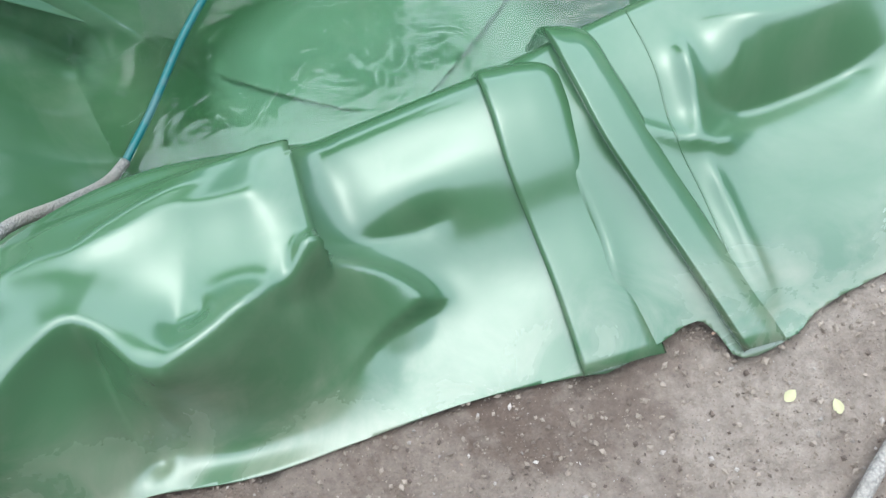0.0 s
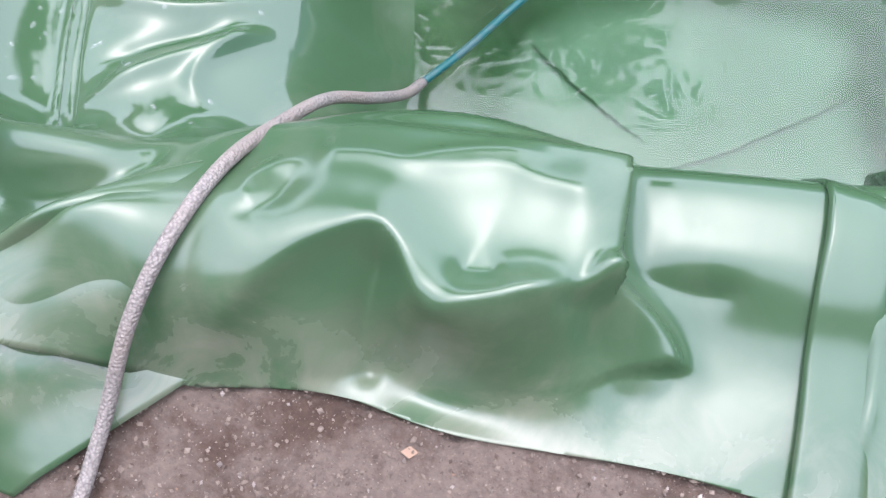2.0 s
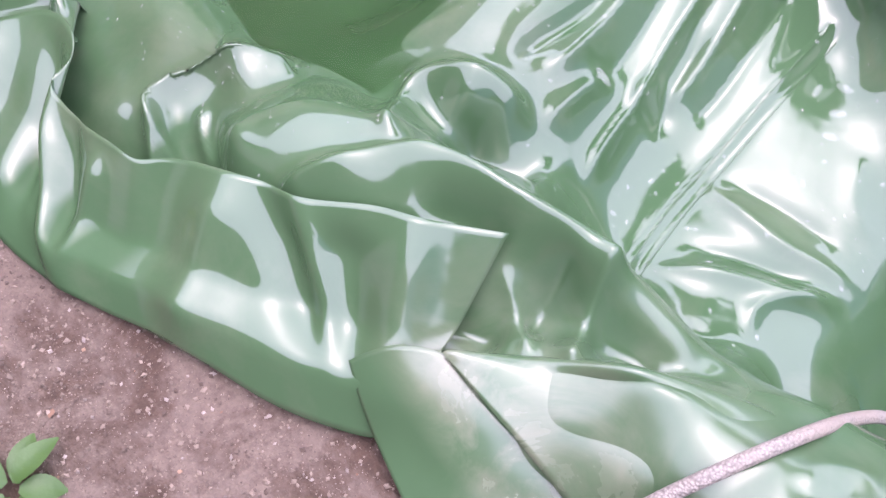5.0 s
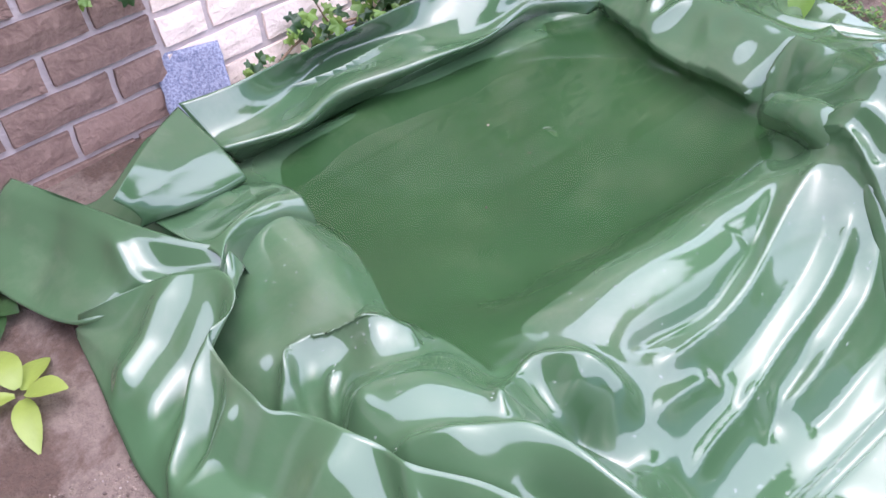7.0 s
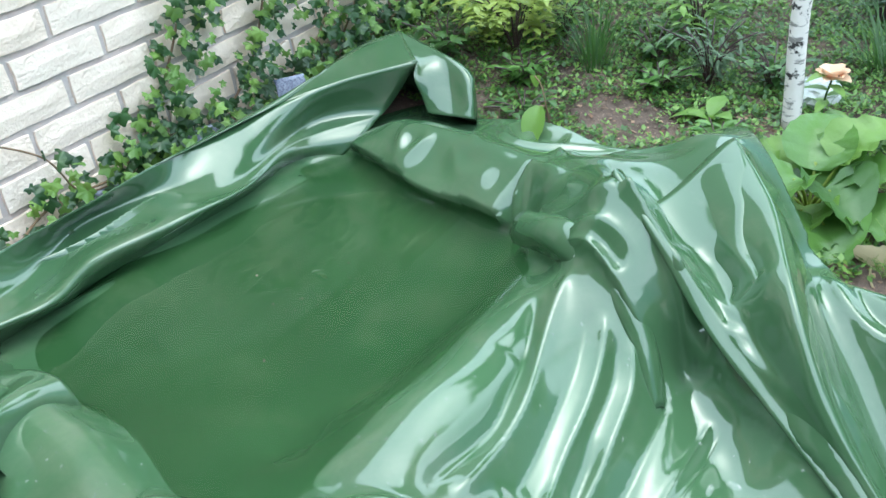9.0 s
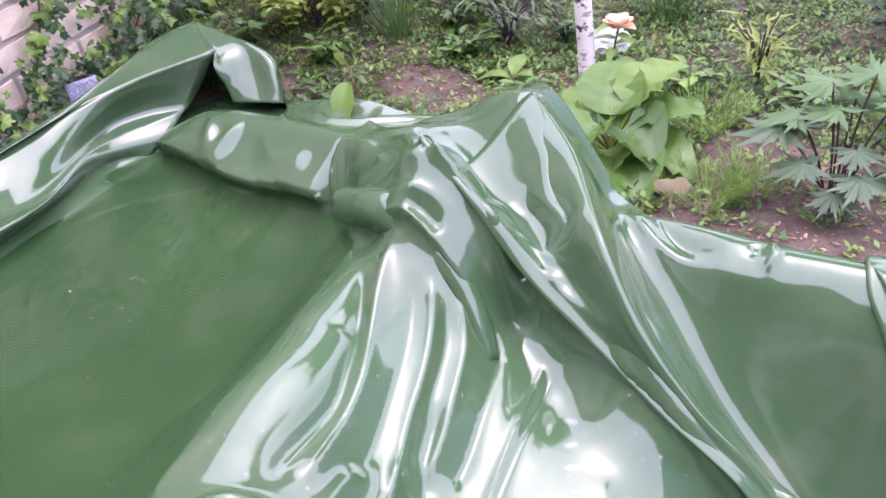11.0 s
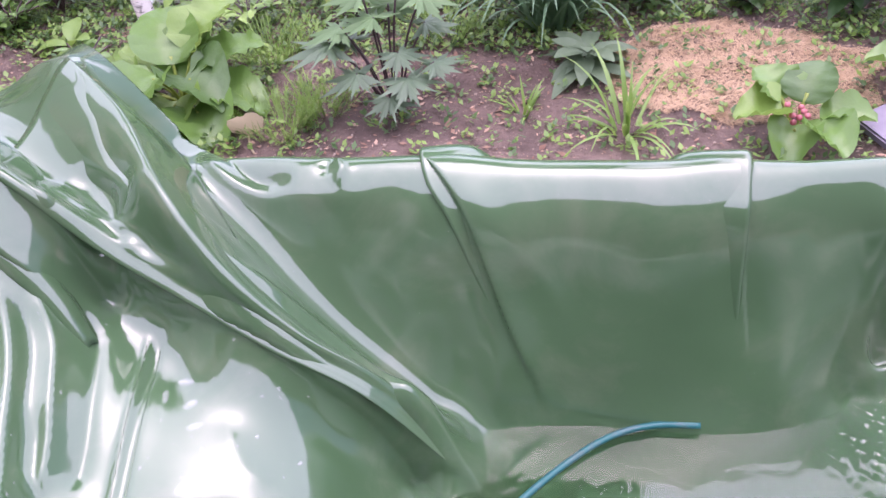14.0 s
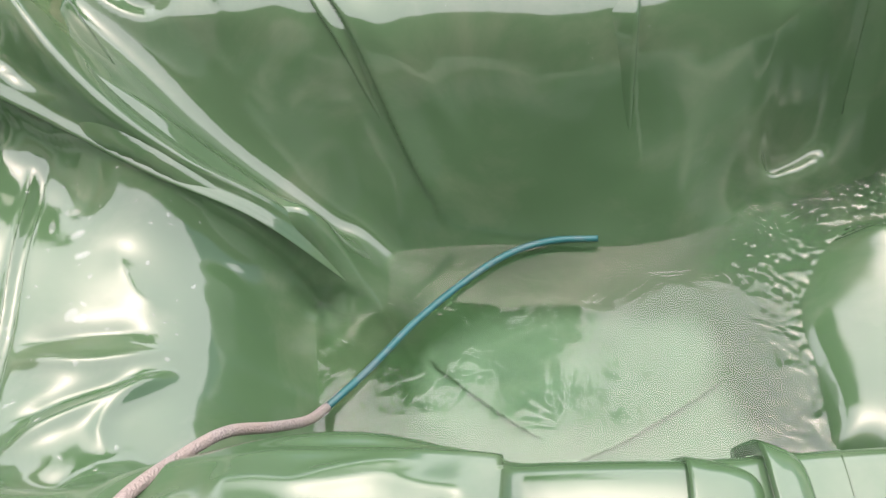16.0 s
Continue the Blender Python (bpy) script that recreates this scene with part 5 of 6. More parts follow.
def leafy_bush(x, y, high, wide, leaves, length, width, material, label, seed, name="leafy_plant", shape="oval", stems=7, upright=0.5, category="plant"):
    """A plant of several stems with leaves set along them."""
    rng = random.Random(seed)
    ob = plant(name, x, y, label, category)
    leaf_bm = bmesh.new()
    per = max(1, leaves // stems)
    for s in range(stems):
        a = 6.283 * (s + rng.uniform(-0.3, 0.3)) / stems
        out = wide * rng.uniform(0.35, 1.0)
        top = Vector((out * math.cos(a), out * math.sin(a), high * rng.uniform(0.7, 1.05)))
        bend = Vector((top.x * 0.35, top.y * 0.35, top.z * 0.65))
        path = spline([(0, 0, 0), tuple(bend), tuple(top)], 0.03)
        part("stem", tube(path, 0.0022, 5), STEM, ob)
        for k in range(per):
            u = 0.25 + 0.75 * (k + 0.5) / per
            p = path[min(len(path) - 1, int(u * (len(path) - 1)))]
            b = a + rng.choice((-1, 1)) * rng.uniform(0.5, 1.6)
            way = Vector((math.cos(b), math.sin(b), rng.uniform(-0.2, 0.7) * upright + 0.1))
            m = frame_to(p, way)
            L = length * rng.uniform(0.6, 1.15)
            if shape == "oval":
                oval(leaf_bm, m, L, width * L / length, rng.uniform(0.1, 0.5), 0.2, n=4, seed=rng.random())
            elif shape == "lobed":
                lobed(leaf_bm, m, L, 5, 0.45, 0.06, 280, seed=rng.randrange(999))
            else:
                for j in range(4):
                    q = m @ Vector((0, L * (0.25 + 0.2 * j), -0.02 * j))
                    for sgn in (-1, 1):
                        w2 = m.to_3x3() @ Vector((sgn, 0.6, 0.1))
                        oval(leaf_bm, frame_to(q, w2), L * (0.42 - 0.06 * j), width * (0.5 - 0.06 * j), 0.3, 0.2, n=3)
                oval(leaf_bm, frame_to(m @ Vector((0, L * 0.9, -0.06 * L)), m.to_3x3() @ Vector((0, 1, -0.2))), L * 0.35, width * 0.4, 0.3, 0.2, n=3)
    part("foliage", leaf_bm, material, ob)
    return ob


def bergenia(x, y, leaves, size, label, seed, flower=False):
    """A rosette of broad round leathery leaves, each on its stalk."""
    rng = random.Random(seed)
    ob = plant("bergenia", x, y, label, "plant")
    for i in range(leaves):
        a = 6.283 * i / leaves + rng.uniform(-0.3, 0.3)
        out, up = size * rng.uniform(0.3, 1.2), size * rng.uniform(0.5, 1.7)
        top = Vector((out * math.cos(a), out * math.sin(a), up))
        m = frame_to(top, Vector((math.cos(a), math.sin(a), rng.uniform(-0.1, 0.35) + 1.1 * max(0, math.sin(a)))))
        bm = bmesh.new()
        oval(bm, m, 1.9 * size * rng.uniform(0.85, 1.15), 2.1 * size * rng.uniform(0.85, 1.1), rng.uniform(0.1, 0.5), rng.uniform(0.35, 0.9), tip=0.75, n=12, wave=0.085, seed=seed + i)
        part("leaf", bm, rng.choice((GREEN_FRESH, GREEN_MID, GREEN_FRESH, GREEN_LIGHT)), ob)
        stalk(ob, [(0, 0, 0), tuple(top * 0.5 + Vector((0, 0, 0.01))), tuple(top + m.to_3x3() @ Vector((0, 0.02, 0)))], 0.004, GREEN_YELLOW, "stalk")
    if flower:
        stalk(ob, [(0, 0, 0), (-0.01, -0.02, size * 1.2)], 0.004, STEM, "stalk")
        bm = bmesh.new()
        for _ in range(9):
            bmesh.ops.create_icosphere(bm, subdivisions=1, radius=0.007, matrix=Matrix.Translation((-0.01 + rng.uniform(-0.02, 0.02), -0.02 + rng.uniform(-0.02, 0.02), size * 1.25 + rng.uniform(-0.012, 0.02))))
        part("flower_buds", bm, BUD, ob, "small reddish flower buds")
    return ob


def feathery(x, y, high, wide, sprays, label, seed):
    """Thread-leaved herb: branching hair-thin leaves."""
    rng = random.Random(seed)
    ob = plant("feathery_herb", x, y, label, "plant")
    bm = bmesh.new()
    for _ in range(sprays):
        a, r = rng.uniform(0, 6.283), wide * rng.random() ** 0.6
        p0 = Vector((r * math.cos(a) * 0.6, r * math.sin(a) * 0.6, 0))
        d = Vector((math.cos(a) * 0.7, math.sin(a) * 0.7, rng.uniform(0.5, 1.2))).normalized()
        L = high * rng.uniform(0.4, 1.0)
        for k in range(9):
            q = p0 + d * L * (k + 1) / 9
            for _ in range(3):
                w = (d + Vector((rng.uniform(-1, 1), rng.uniform(-1, 1), rng.uniform(-0.3, 0.6)))).normalized()
                e = q + w * rng.uniform(0.012, 0.03)
                s = w.cross(Vector((0, 0, 1))).normalized() * 0.0011
                bm.faces.new((bm.verts.new(q - s), bm.verts.new(q + s), bm.verts.new(e)))
        s = d.cross(Vector((0, 0, 1))).normalized() * 0.0012
        e = p0 + d * L
        bm.faces.new((bm.verts.new(p0 - s), bm.verts.new(p0 + s), bm.verts.new(e + s), bm.verts.new(e - s)))
    part("foliage", bm, GREEN_LIGHT, ob)
    return ob


def ligularia(x, y):
    rng = random.Random(11)
    ob = plant("ligularia", x, y, "ligularia with deeply cut silvery leaves on dark purple stalks", "plant")
    spots = ((-0.06, 0.05, 0.25, 0.075), (0.05, 0.08, 0.27, 0.085), (0.13, 0.03, 0.25, 0.08), (-0.02, 0.0, 0.21, 0.07), (-0.17, -0.02, 0.16, 0.085), (-0.08, -0.08, 0.11, 0.07),
             (0.08, -0.08, 0.10, 0.075), (0.02, -0.10, 0.06, 0.06), (0.16, -0.04, 0.12, 0.06), (-0.12, 0.06, 0.14, 0.06), (-0.13, 0.0, 0.19, 0.075), (0.0, 0.12, 0.20, 0.07), (0.12, 0.08, 0.17, 0.065), (0.05, -0.03, 0.14, 0.06))
    for i, (dx, dy, dz, size) in enumerate(spots):
        dx, dy, dz = 0.85 * dx, 0.85 * dy, dz + 0.02
        a = math.atan2(dy, dx) + rng.uniform(-0.4, 0.4)
        bm = bmesh.new()
        lobed(bm, frame_to((dx * 0.8, dy * 0.8, dz), (math.cos(a), math.sin(a), rng.uniform(-0.25, 0.0) + 0.4 * max(0, math.sin(a)))), 1.05 * size, 9, 0.52, 0.2, 300, 0.10, i)
        part("leaf", bm, GREEN_SAGE if dz > 0.2 else GREEN_BLUE, ob)
        stalk(ob, [(dx * 0.08, dy * 0.08, 0), (dx * 0.4, dy * 0.4, dz * 0.6), (dx * 0.8, dy * 0.8, dz)], 0.0026, STEM, "stalk")
    return ob


def rosette(x, y, leaves, length, width, material, label, seed, name="broad_leaved_herb"):
    rng = random.Random(seed)
    ob = plant(name, x, y, label, "plant")
    for i in range(leaves):
        a = 2.399 * i + rng.uniform(-0.2, 0.2)
        lift = rng.uniform(0.2, 1.3) if i > leaves // 2 else rng.uniform(0.0, 0.5)
        bm = bmesh.new()
        oval(bm, frame_to((0.01 * math.cos(a), 0.01 * math.sin(a), 0.015 + 0.0025 * i), (math.cos(a), math.sin(a), lift)), length * rng.uniform(0.7, 1.1), width * rng.uniform(0.8, 1.1), rng.uniform(0.3, 0.7), 0.22, tip=1.1, n=7, wave=0.01, seed=i)
        part("leaf", bm, material, ob)
    return ob


# far bed, from the right of the pond to the left
bergenia(0.14, 1.53, 6, 0.052, "bergenia with round glossy leaves and a reddish flower stalk", 3, True)
bergenia(0.50, 1.64, 8, 0.075, "bergenia with broad pale green leaves beside a slate slab", 5)
bergenia(-1.20, 1.64, 13, 0.078, "bergenia with large crumpled light green leaves by the birch", 8)
grass_clump(-0.19, 1.54, 26, 0.20, 0.010, GREEN_LIGHT, "daylily tuft of light green arching blades", 4, (5, 60), (50, 120), 0.025, "daylily")
grass_clump(-0.36, 2.02, 200, 0.40, 0.013, GREEN_GRASS, "dense clump of long blue-green arching grass", 6, (3, 40), (60, 140), 0.07)
grass_clump(-2.08, 1.98, 70, 0.26, 0.0045, GREEN_MID, "upright tuft of thin green grass", 7, (2, 35), (10, 60), 0.05)
grass_clump(-1.38, 2.46, 80, 0.28, 0.006, GREEN_MID, "tuft of green grass behind the birch", 9, (3, 40), (40, 110), 0.06)
grass_clump(-0.40, 1.62, 12, 0.08, 0.008, GREEN_LIGHT, "small light green seedling tuft", 13, (10, 60), (20, 80), 0.015, "seedling")
rosette(-0.27, 1.77, 24, 0.105, 0.045, GREEN_GREY, "grey-green herb with broad pointed soft leaves", 2)
ligularia(-0.69, 1.62)
feathery(-0.93, 1.56, 0.11, 0.12, 60, "low feathery light green herb", 1)
feathery(-0.86, 1.64, 0.10, 0.09, 40, "low feathery light green herb", 21)
feathery(-1.05, 1.86, 0.13, 0.10, 46, "low feathery light green herb", 31)
feathery(-0.62, 1.95, 0.12, 0.12, 40, "low feathery light green herb", 41)
leafy_bush(-1.0, 2.12, 0.20, 0.10, 60, 0.07, 0.012, GREEN_YELLOW, "upright herb with narrow yellow-green leaves", 14, stems=10, upright=1.6)
leafy_bush(-0.74, 2.45, 0.24, 0.22, 90, 0.06, 0.03, GREEN_MID, "low shrub with small green leaves", 15, "shrub", stems=12, category="shrub")
leafy_bush(-0.02, 2.26, 0.26, 0.24, 110, 0.07, 0.035, GREEN_DARK, "low shrub with dark oval leaves", 16, "shrub", stems=12, category="shrub")
leafy_bush(0.34, 2.02, 0.20, 0.20, 80, 0.085, 0.04, GREEN_DARK, "low shrub with dark oval leaves", 17, "shrub", stems=10, category="shrub")
leafy_bush(0.62, 1.86, 0.22, 0.22, 70, 0.10, 0.05, GREEN_GREY, "shrub with pale oval leaves", 19, "shrub", stems=10, category="shrub")
leafy_bush(-0.12, 2.06, 0.14, 0.12, 50, 0.05, 0.025, GREEN_MID, "low shrub with small green leaves", 18, "shrub", stems=8, category="shrub")
leafy_bush(-1.76, 2.12, 0.20, 0.17, 150, 0.055, 0.010, GREEN_GREY, "sage-like bush with narrow grey-green leaves", 20, stems=16, upright=1.2)
rosette(-1.62, 1.90, 7, 0.10, 0.05, GREEN_LIGHT, "young nettle-like plant with pointed leaves", 22)
leafy_bush(-2.30, 1.86, 0.30, 0.22, 60, 0.12, 0.05, GREEN_YELLOW, "bush of yellow-green feathered compound leaves", 23, "compound_leaved_bush", "pinnate", 12, 0.8, "shrub")
leafy_bush(-2.52, 2.10, 0.34, 0.25, 60, 0.12, 0.05, GREEN_LIGHT, "bush of yellow-green feathered compound leaves", 24, "compound_leaved_bush", "pinnate", 12, 0.8, "shrub")
leafy_bush(-2.40, 1.66, 0.15, 0.16, 60, 0.05, 0.03, GREEN_MID, "low leafy herb beside the liner", 25, stems=9)
leafy_bush(-2.05, 1.62, 0.06, 0.12, 50, 0.035, 0.02, GREEN_MID, "low leafy herb beside the liner", 26, stems=9)
leafy_bush(-1.95, 2.36, 0.30, 0.2, 40, 0.13, 0.05, GREEN_LIGHT, "fern-like plant with feathered leaves", 27, "compound_leaved_bush", "pinnate", 10, 0.8, "shrub")
leafy_bush(-2.8, 2.5, 0.35, 0.3, 80, 0.10, 0.05, GREEN_MID, "low shrub with green leaves by the house", 28, "shrub", stems=12, category="shrub")
leafy_bush(-1.55, 2.8, 0.3, 0.3, 90, 0.07, 0.035, GREEN_MID, "low shrub with small green leaves", 29, "shrub", stems=12, category="shrub")
leafy_bush(-0.35, 2.7, 0.3, 0.35, 110, 0.07, 0.035, GREEN_DARK, "low shrub with dark oval leaves", 30, "shrub", stems=14, category="shrub")
for i, (x, y, h, w, tone) in enumerate(((-2.15, 1.74, 0.10, 0.13, GREEN_FRESH), (-2.26, 2.06, 0.16, 0.16, GREEN_LIGHT), (-1.98, 2.16, 0.13, 0.15, GREEN_MID), (-1.86, 2.02, 0.09, 0.11, GREEN_FRESH), (-1.60, 2.20, 0.13, 0.14, GREEN_MID),
                                        (-1.52, 1.78, 0.06, 0.10, GREEN_FRESH), (-1.15, 2.00, 0.09, 0.12, GREEN_LIGHT), (-0.85, 2.02, 0.10, 0.13, GREEN_FRESH), (-0.55, 2.25, 0.14, 0.15, GREEN_MID), (0.10, 2.05, 0.10, 0.12, GREEN_MID))):
    leafy_bush(x, y, h, w, 90, 0.045, 0.022, tone, "low clump of small-leaved green weeds in the bed", 50 + i, "weed_clump", stems=13, upright=0.9)
# near left corner
rosette(-1.70, -0.40, 5, 0.10, 0.05, GREEN_YELLOW, "hosta with yellow-edged leaves by the liner", 33, "hosta")
rosette(-1.13, -0.40, 7, 0.07, 0.04, GREEN_MID, "small hosta with green leaves on the trodden soil", 34, "hosta")
rosette(-1.93, -0.42, 6, 0.07, 0.045, GREEN_DARK, "ivy seedling with dark leaves by the liner", 35, "ivy_seedling")

# a broad leaf on a bare stalk, drooping over the liner's edge
ob = plant("drooping_leaf", -1.92, 1.56, "pale green heart-shaped leaves drooping over the liner's edge", "leaf")
for i, (dx, dy, dz, a, s) in enumerate(((0.02, -0.04, 0.14, -1.3, 0.135), (-0.03, 0.0, 0.20, 2.2, 0.06), (0.09, -0.03, 0.08, -0.6, 0.09))):
    bm = bmesh.new()
    oval(bm, frame_to((dx, dy, dz), (math.cos(a), math.sin(a), -0.9)), s * 0.85, s * 0.5, 0.3, 0.5, tip=0.9, n=8, wave=0.03, seed=i)
    part("leaf", bm, GREEN_LIGHT if i < 2 else GREEN_MID, ob)
    stalk(ob, [(0, 0.03, 0), (dx * 0.4, dy * 0.2 + 0.01, dz * 0.8), (dx, dy, dz)], 0.002, TWIG, "stalk")

# withered leaf leaning on the bergenia
ob = plant("withered_leaf", -1.0, 1.50, "withered beige bergenia leaf curled on the soil", "leaf")
bm = bmesh.new()
oval(bm, frame_to((0, 0.02, 0.01), (0.12, -0.3, 1.0)), 0.085, 0.08, 0.2, 0.3, tip=0.75, n=8, wave=0.06, seed=3)
part("blade", bm, LEAF_DRY, ob)
stalk(ob, [(0, 0.02, 0.012), (0.01, -0.01, 0.004), (0.03, -0.04, 0.004)], 0.0025, LEAF_DRY, "stalk")

# rose beside the birch
ob = plant("rose", -1.38, 2.05, "peach rose in bloom on a leafy green stem", "flower")
stalk(ob, [(0, 0, 0), (0.0, 0.01, 0.08), (0.015, 0.0, 0.14)], 0.003, GREEN_MID)
bm = bmesh.new()
for i in range(14):
    a, lift = 2.399 * i, 0.3 + 0.1 * i
    oval(bm, frame_to((0.015, 0, 0.14), (math.cos(a), math.sin(a), lift)), 0.05, 0.05, 0.2, 0.5, tip=0.7, n=5)
part("blossom", bm, PETAL, ob, "peach rose blossom")
bm = bmesh.new()
for i in range(8):
    a = 2.4 * i
    oval(bm, frame_to((0.01, 0, 0.05 + 0.015 * i), (math.cos(a), math.sin(a), 0.3)), 0.07, 0.03, 0.4, 0.2)
part("foliage", bm, GREEN_LIGHT, ob)


# ---------------------------------------------------------------- birch
def birch():
    rng = random.Random(5)
    m = Mat("birch_bark", 0.75)
    stretch = m.node("ShaderNodeMapping")
    stretch.inputs["Scale"].default_value = (18, 18, 60)
    m.link(m.co, stretch.inputs["Vector"])
    scar = m.ramp(m.noise(1.0, 4, 0.6, 0.4, stretch.outputs[0]), [(0.56, (0, 0, 0)), (0.62, (1, 1, 1))])
    blotch = m.ramp(m.noise(14, 4, 0.65), [(0.56, (0, 0, 0)), (0.60, (1, 1, 1))])
    m.colour(m.mix(m.math("MAXIMUM", m.math("MULTIPLY", scar, 0.7), blotch), m.mix(m.noise(20, 4), (0.62, 0.56, 0.53), (0.80, 0.75, 0.72)), (0.03, 0.025, 0.025)))
    m.bump(m.noise(40, 5), 0.5, 0.004)
    ob = plant("birch_tree", -1.43, 1.99, "young birch with white black-marked bark and a loose crown", "tree")
    trunk = spline([(0, 0, 0), (-0.01, 0.02, 0.5), (0.08, 0.20, 1.2), (0.28, 0.55, 1.9), (0.45, 0.90, 2.6), (0.55, 1.10, 3.6)], 0.05)
    part("trunk", tube(trunk, np.linspace(0.025, 0.008, len(trunk)), 12), m.m, ob, "white bark with black marks")
    leaves = bmesh.new()
    for i in range(30):
        u = 0.45 + 0.55 * i / 30
        p = Vector(trunk[int(u * (len(trunk) - 1))])
        a = 2.399 * i + rng.uniform(-0.4, 0.4)
        L = rng.uniform(0.4, 1.0) * (1.2 - 0.6 * (u - 0.45) / 0.55)
        d = Vector((math.cos(a), math.sin(a), 0.55))
        path = spline([tuple(p), tuple(p + d * L * 0.5), tuple(p + d * L + Vector((0, 0, -0.25 * L)))], 0.06)
        part("limb", tube(path, np.linspace(0.007, 0.002, len(path)), 5), STEM, ob)
    # leaves hang in clumps about the limbs, with gaps between
    for _ in range(48000):
        u, v, z = rng.uniform(-2.6, 0.25), rng.uniform(2.45, 4.6), rng.uniform(2.5, 3.7)
        edge = min((u + 2.6) / 0.3, (0.25 - u) / 0.35, (v - 2.45) / 0.45, (4.6 - v) / 0.4, 1.0)
        n1 = noise.noise(Vector((u * 2.6, v * 2.6, 1.3))) + 0.6 * noise.noise(Vector((u * 6.5, v * 6.5, 4.0))) + 0.35 * noise.noise(Vector((u * 15, v * 15, 7.0)))
        if n1 < 0.42 - 0.75 * edge:
            continue
        k = (z + 0.3) / 3.3
        q = Vector((-0.3 + (u + 0.3) * k, 0.9 + (v - 0.9) * k, z)) - ob.location
        w = Vector((rng.uniform(-1, 1), rng.uniform(-1, 1), rng.uniform(-0.7, 0.3))).normalized()
        s = w.orthogonal().normalized() * 0.028
        leaves.faces.new([leaves.verts.new(c) for c in (q, q + w * 0.025 + s, q + w * 0.065, q + w * 0.025 - s)])
    part("crown", leaves, GREEN_MID, ob, "loose crown of small green leaves")


birch()


# ---------------------------------------------------------------- ivy along the house
def ivy():
    rng = random.Random(9)
    ob = new("ivy")
    tagged(ob, "ivy with dark and light lobed leaves climbing the brick wall", "ivy")
    inv = wall.matrix_world
    dark, light, vines = bmesh.new(), bmesh.new(), bmesh.new()
    runs = [((-0.18, 0.55), (0.15, 0.50), (0.36, 0.38), (0.42, 0.26), (0.55, 0.22)), ((0.15, 0.15), (0.32, 0.26), (0.55, 0.24), (0.80, 0.28)), ((0.55, 0.2), (0.75, 0.40), (0.85, 0.55), (0.95, 0.70)),
            ((0.85, 0.22), (1.05, 0.36), (1.2, 0.62), (1.25, 0.9)), ((1.1, 0.2), (1.35, 0.34), (1.5, 0.6), (1.6, 0.9)), ((0.5, 0.18), (0.9, 0.2), (1.3, 0.22), (1.7, 0.24)), ((1.4, 0.25), (1.6, 0.45), (1.75, 0.75)),
            ((-0.35, 0.12), (-0.15, 0.16), (0.05, 0.15), (0.2, 0.2)), ((1.6, 0.2), (1.9, 0.3), (2.2, 0.32))]
    for n, run in enumerate(runs):
        pts = [inv @ Vector((s, -0.02 - 0.03 * rng.random(), z)) for s, z in run]
        path = spline([tuple(p) for p in pts], 0.02)
        t = tube(path, 0.0035 if n not in (0, 7) else 0.0025, 5)
        me = bpy.data.meshes.new("tmp")
        t.to_mesh(me)
        t.free()
        vines.from_mesh(me)
        bpy.data.meshes.remove(me)
        sparse = n in (0, 7)
        for p in path:
            for _ in range(1 if sparse else rng.choice((3, 4, 5, 6))):
                if sparse and rng.random() < 0.82:
                    continue
                spread = 0.02 if sparse else 0.055
                q = Vector(p) + (inv.to_3x3() @ Vector((rng.gauss(0, spread), -abs(rng.gauss(0, 0.05)), rng.gauss(0, spread))))
                w = inv.to_3x3() @ Vector((rng.uniform(-0.8, 0.8), rng.uniform(-0.6, -0.1), rng.uniform(-1, 0.2)))
                face = inv.to_3x3() @ Vector((rng.uniform(-0.3, 0.3), -1, rng.uniform(0.3, 1.2)))
                lobed(light if rng.random() < 0.36 else dark, frame_to(q, w, face), rng.uniform(0.014, 0.036), 5, 0.32, 0.0, 250, 0.16, rng.randrange(99))
    part("vines", vines, TWIG, ob, "thin brown woody vines")
    part("dark_leaves", dark, GREEN_DARK, ob)
    part("young_leaves", light, GREEN_LIGHT, ob, "fresh light green leaves")


ivy()


# ---------------------------------------------------------------- what lies on soil and liner
def scatter(name, n, box, seed, make, material, label, category, keep=None):
    """One mesh of many small pieces strewn over a stretch of ground."""
    rng = random.Random(seed)
    bm = bmesh.new()
    x0, x1, y0, y1 = box
    xs = np.array([rng.uniform(x0, x1) for _ in range(n)])
    ys = np.array([rng.uniform(y0, y1) for _ in range(n)])
    zs = bank_height(xs[None], ys[None])[0]
    inn = inside(xs, ys, outline)
    for x, y, z, i in zip(xs, ys, zs, inn):
        if not i and (keep is None or keep(x, y, rng)):
            make(bm, Vector((x, y, z)), rng)
    return tagged(link(name, bm, material, smooth=False), label, category, kind="stuff")


def crumb(bm, p, rng):
    r = 0.0009 + 0.0038 * rng.random() ** 7
    m = Matrix.Translation(p + Vector((0, 0, r * 0.4))) @ Euler((rng.random() * 6, rng.random() * 6, rng.random() * 6)).to_matrix().to_4x4() @ Matrix.Diagonal((r * rng.uniform(0.7, 1.3), r * rng.uniform(0.7, 1.3), r * rng.uniform(0.5, 1), 1))
    v = [bm.verts.new(m @ Vector(c)) for c in ((1, 0, 0), (-1, 0.1, 0), (0, 1, 0.1), (0.1, -1, 0), (0, 0, 1), (0, 0.1, -1))]
    for a, b, c in ((0, 2, 4), (2, 1, 4), (1, 3, 4), (3, 0, 4), (2, 0, 5), (1, 2, 5), (3, 1, 5), (0, 3, 5)):
        bm.faces.new((v[a], v[b], v[c]))


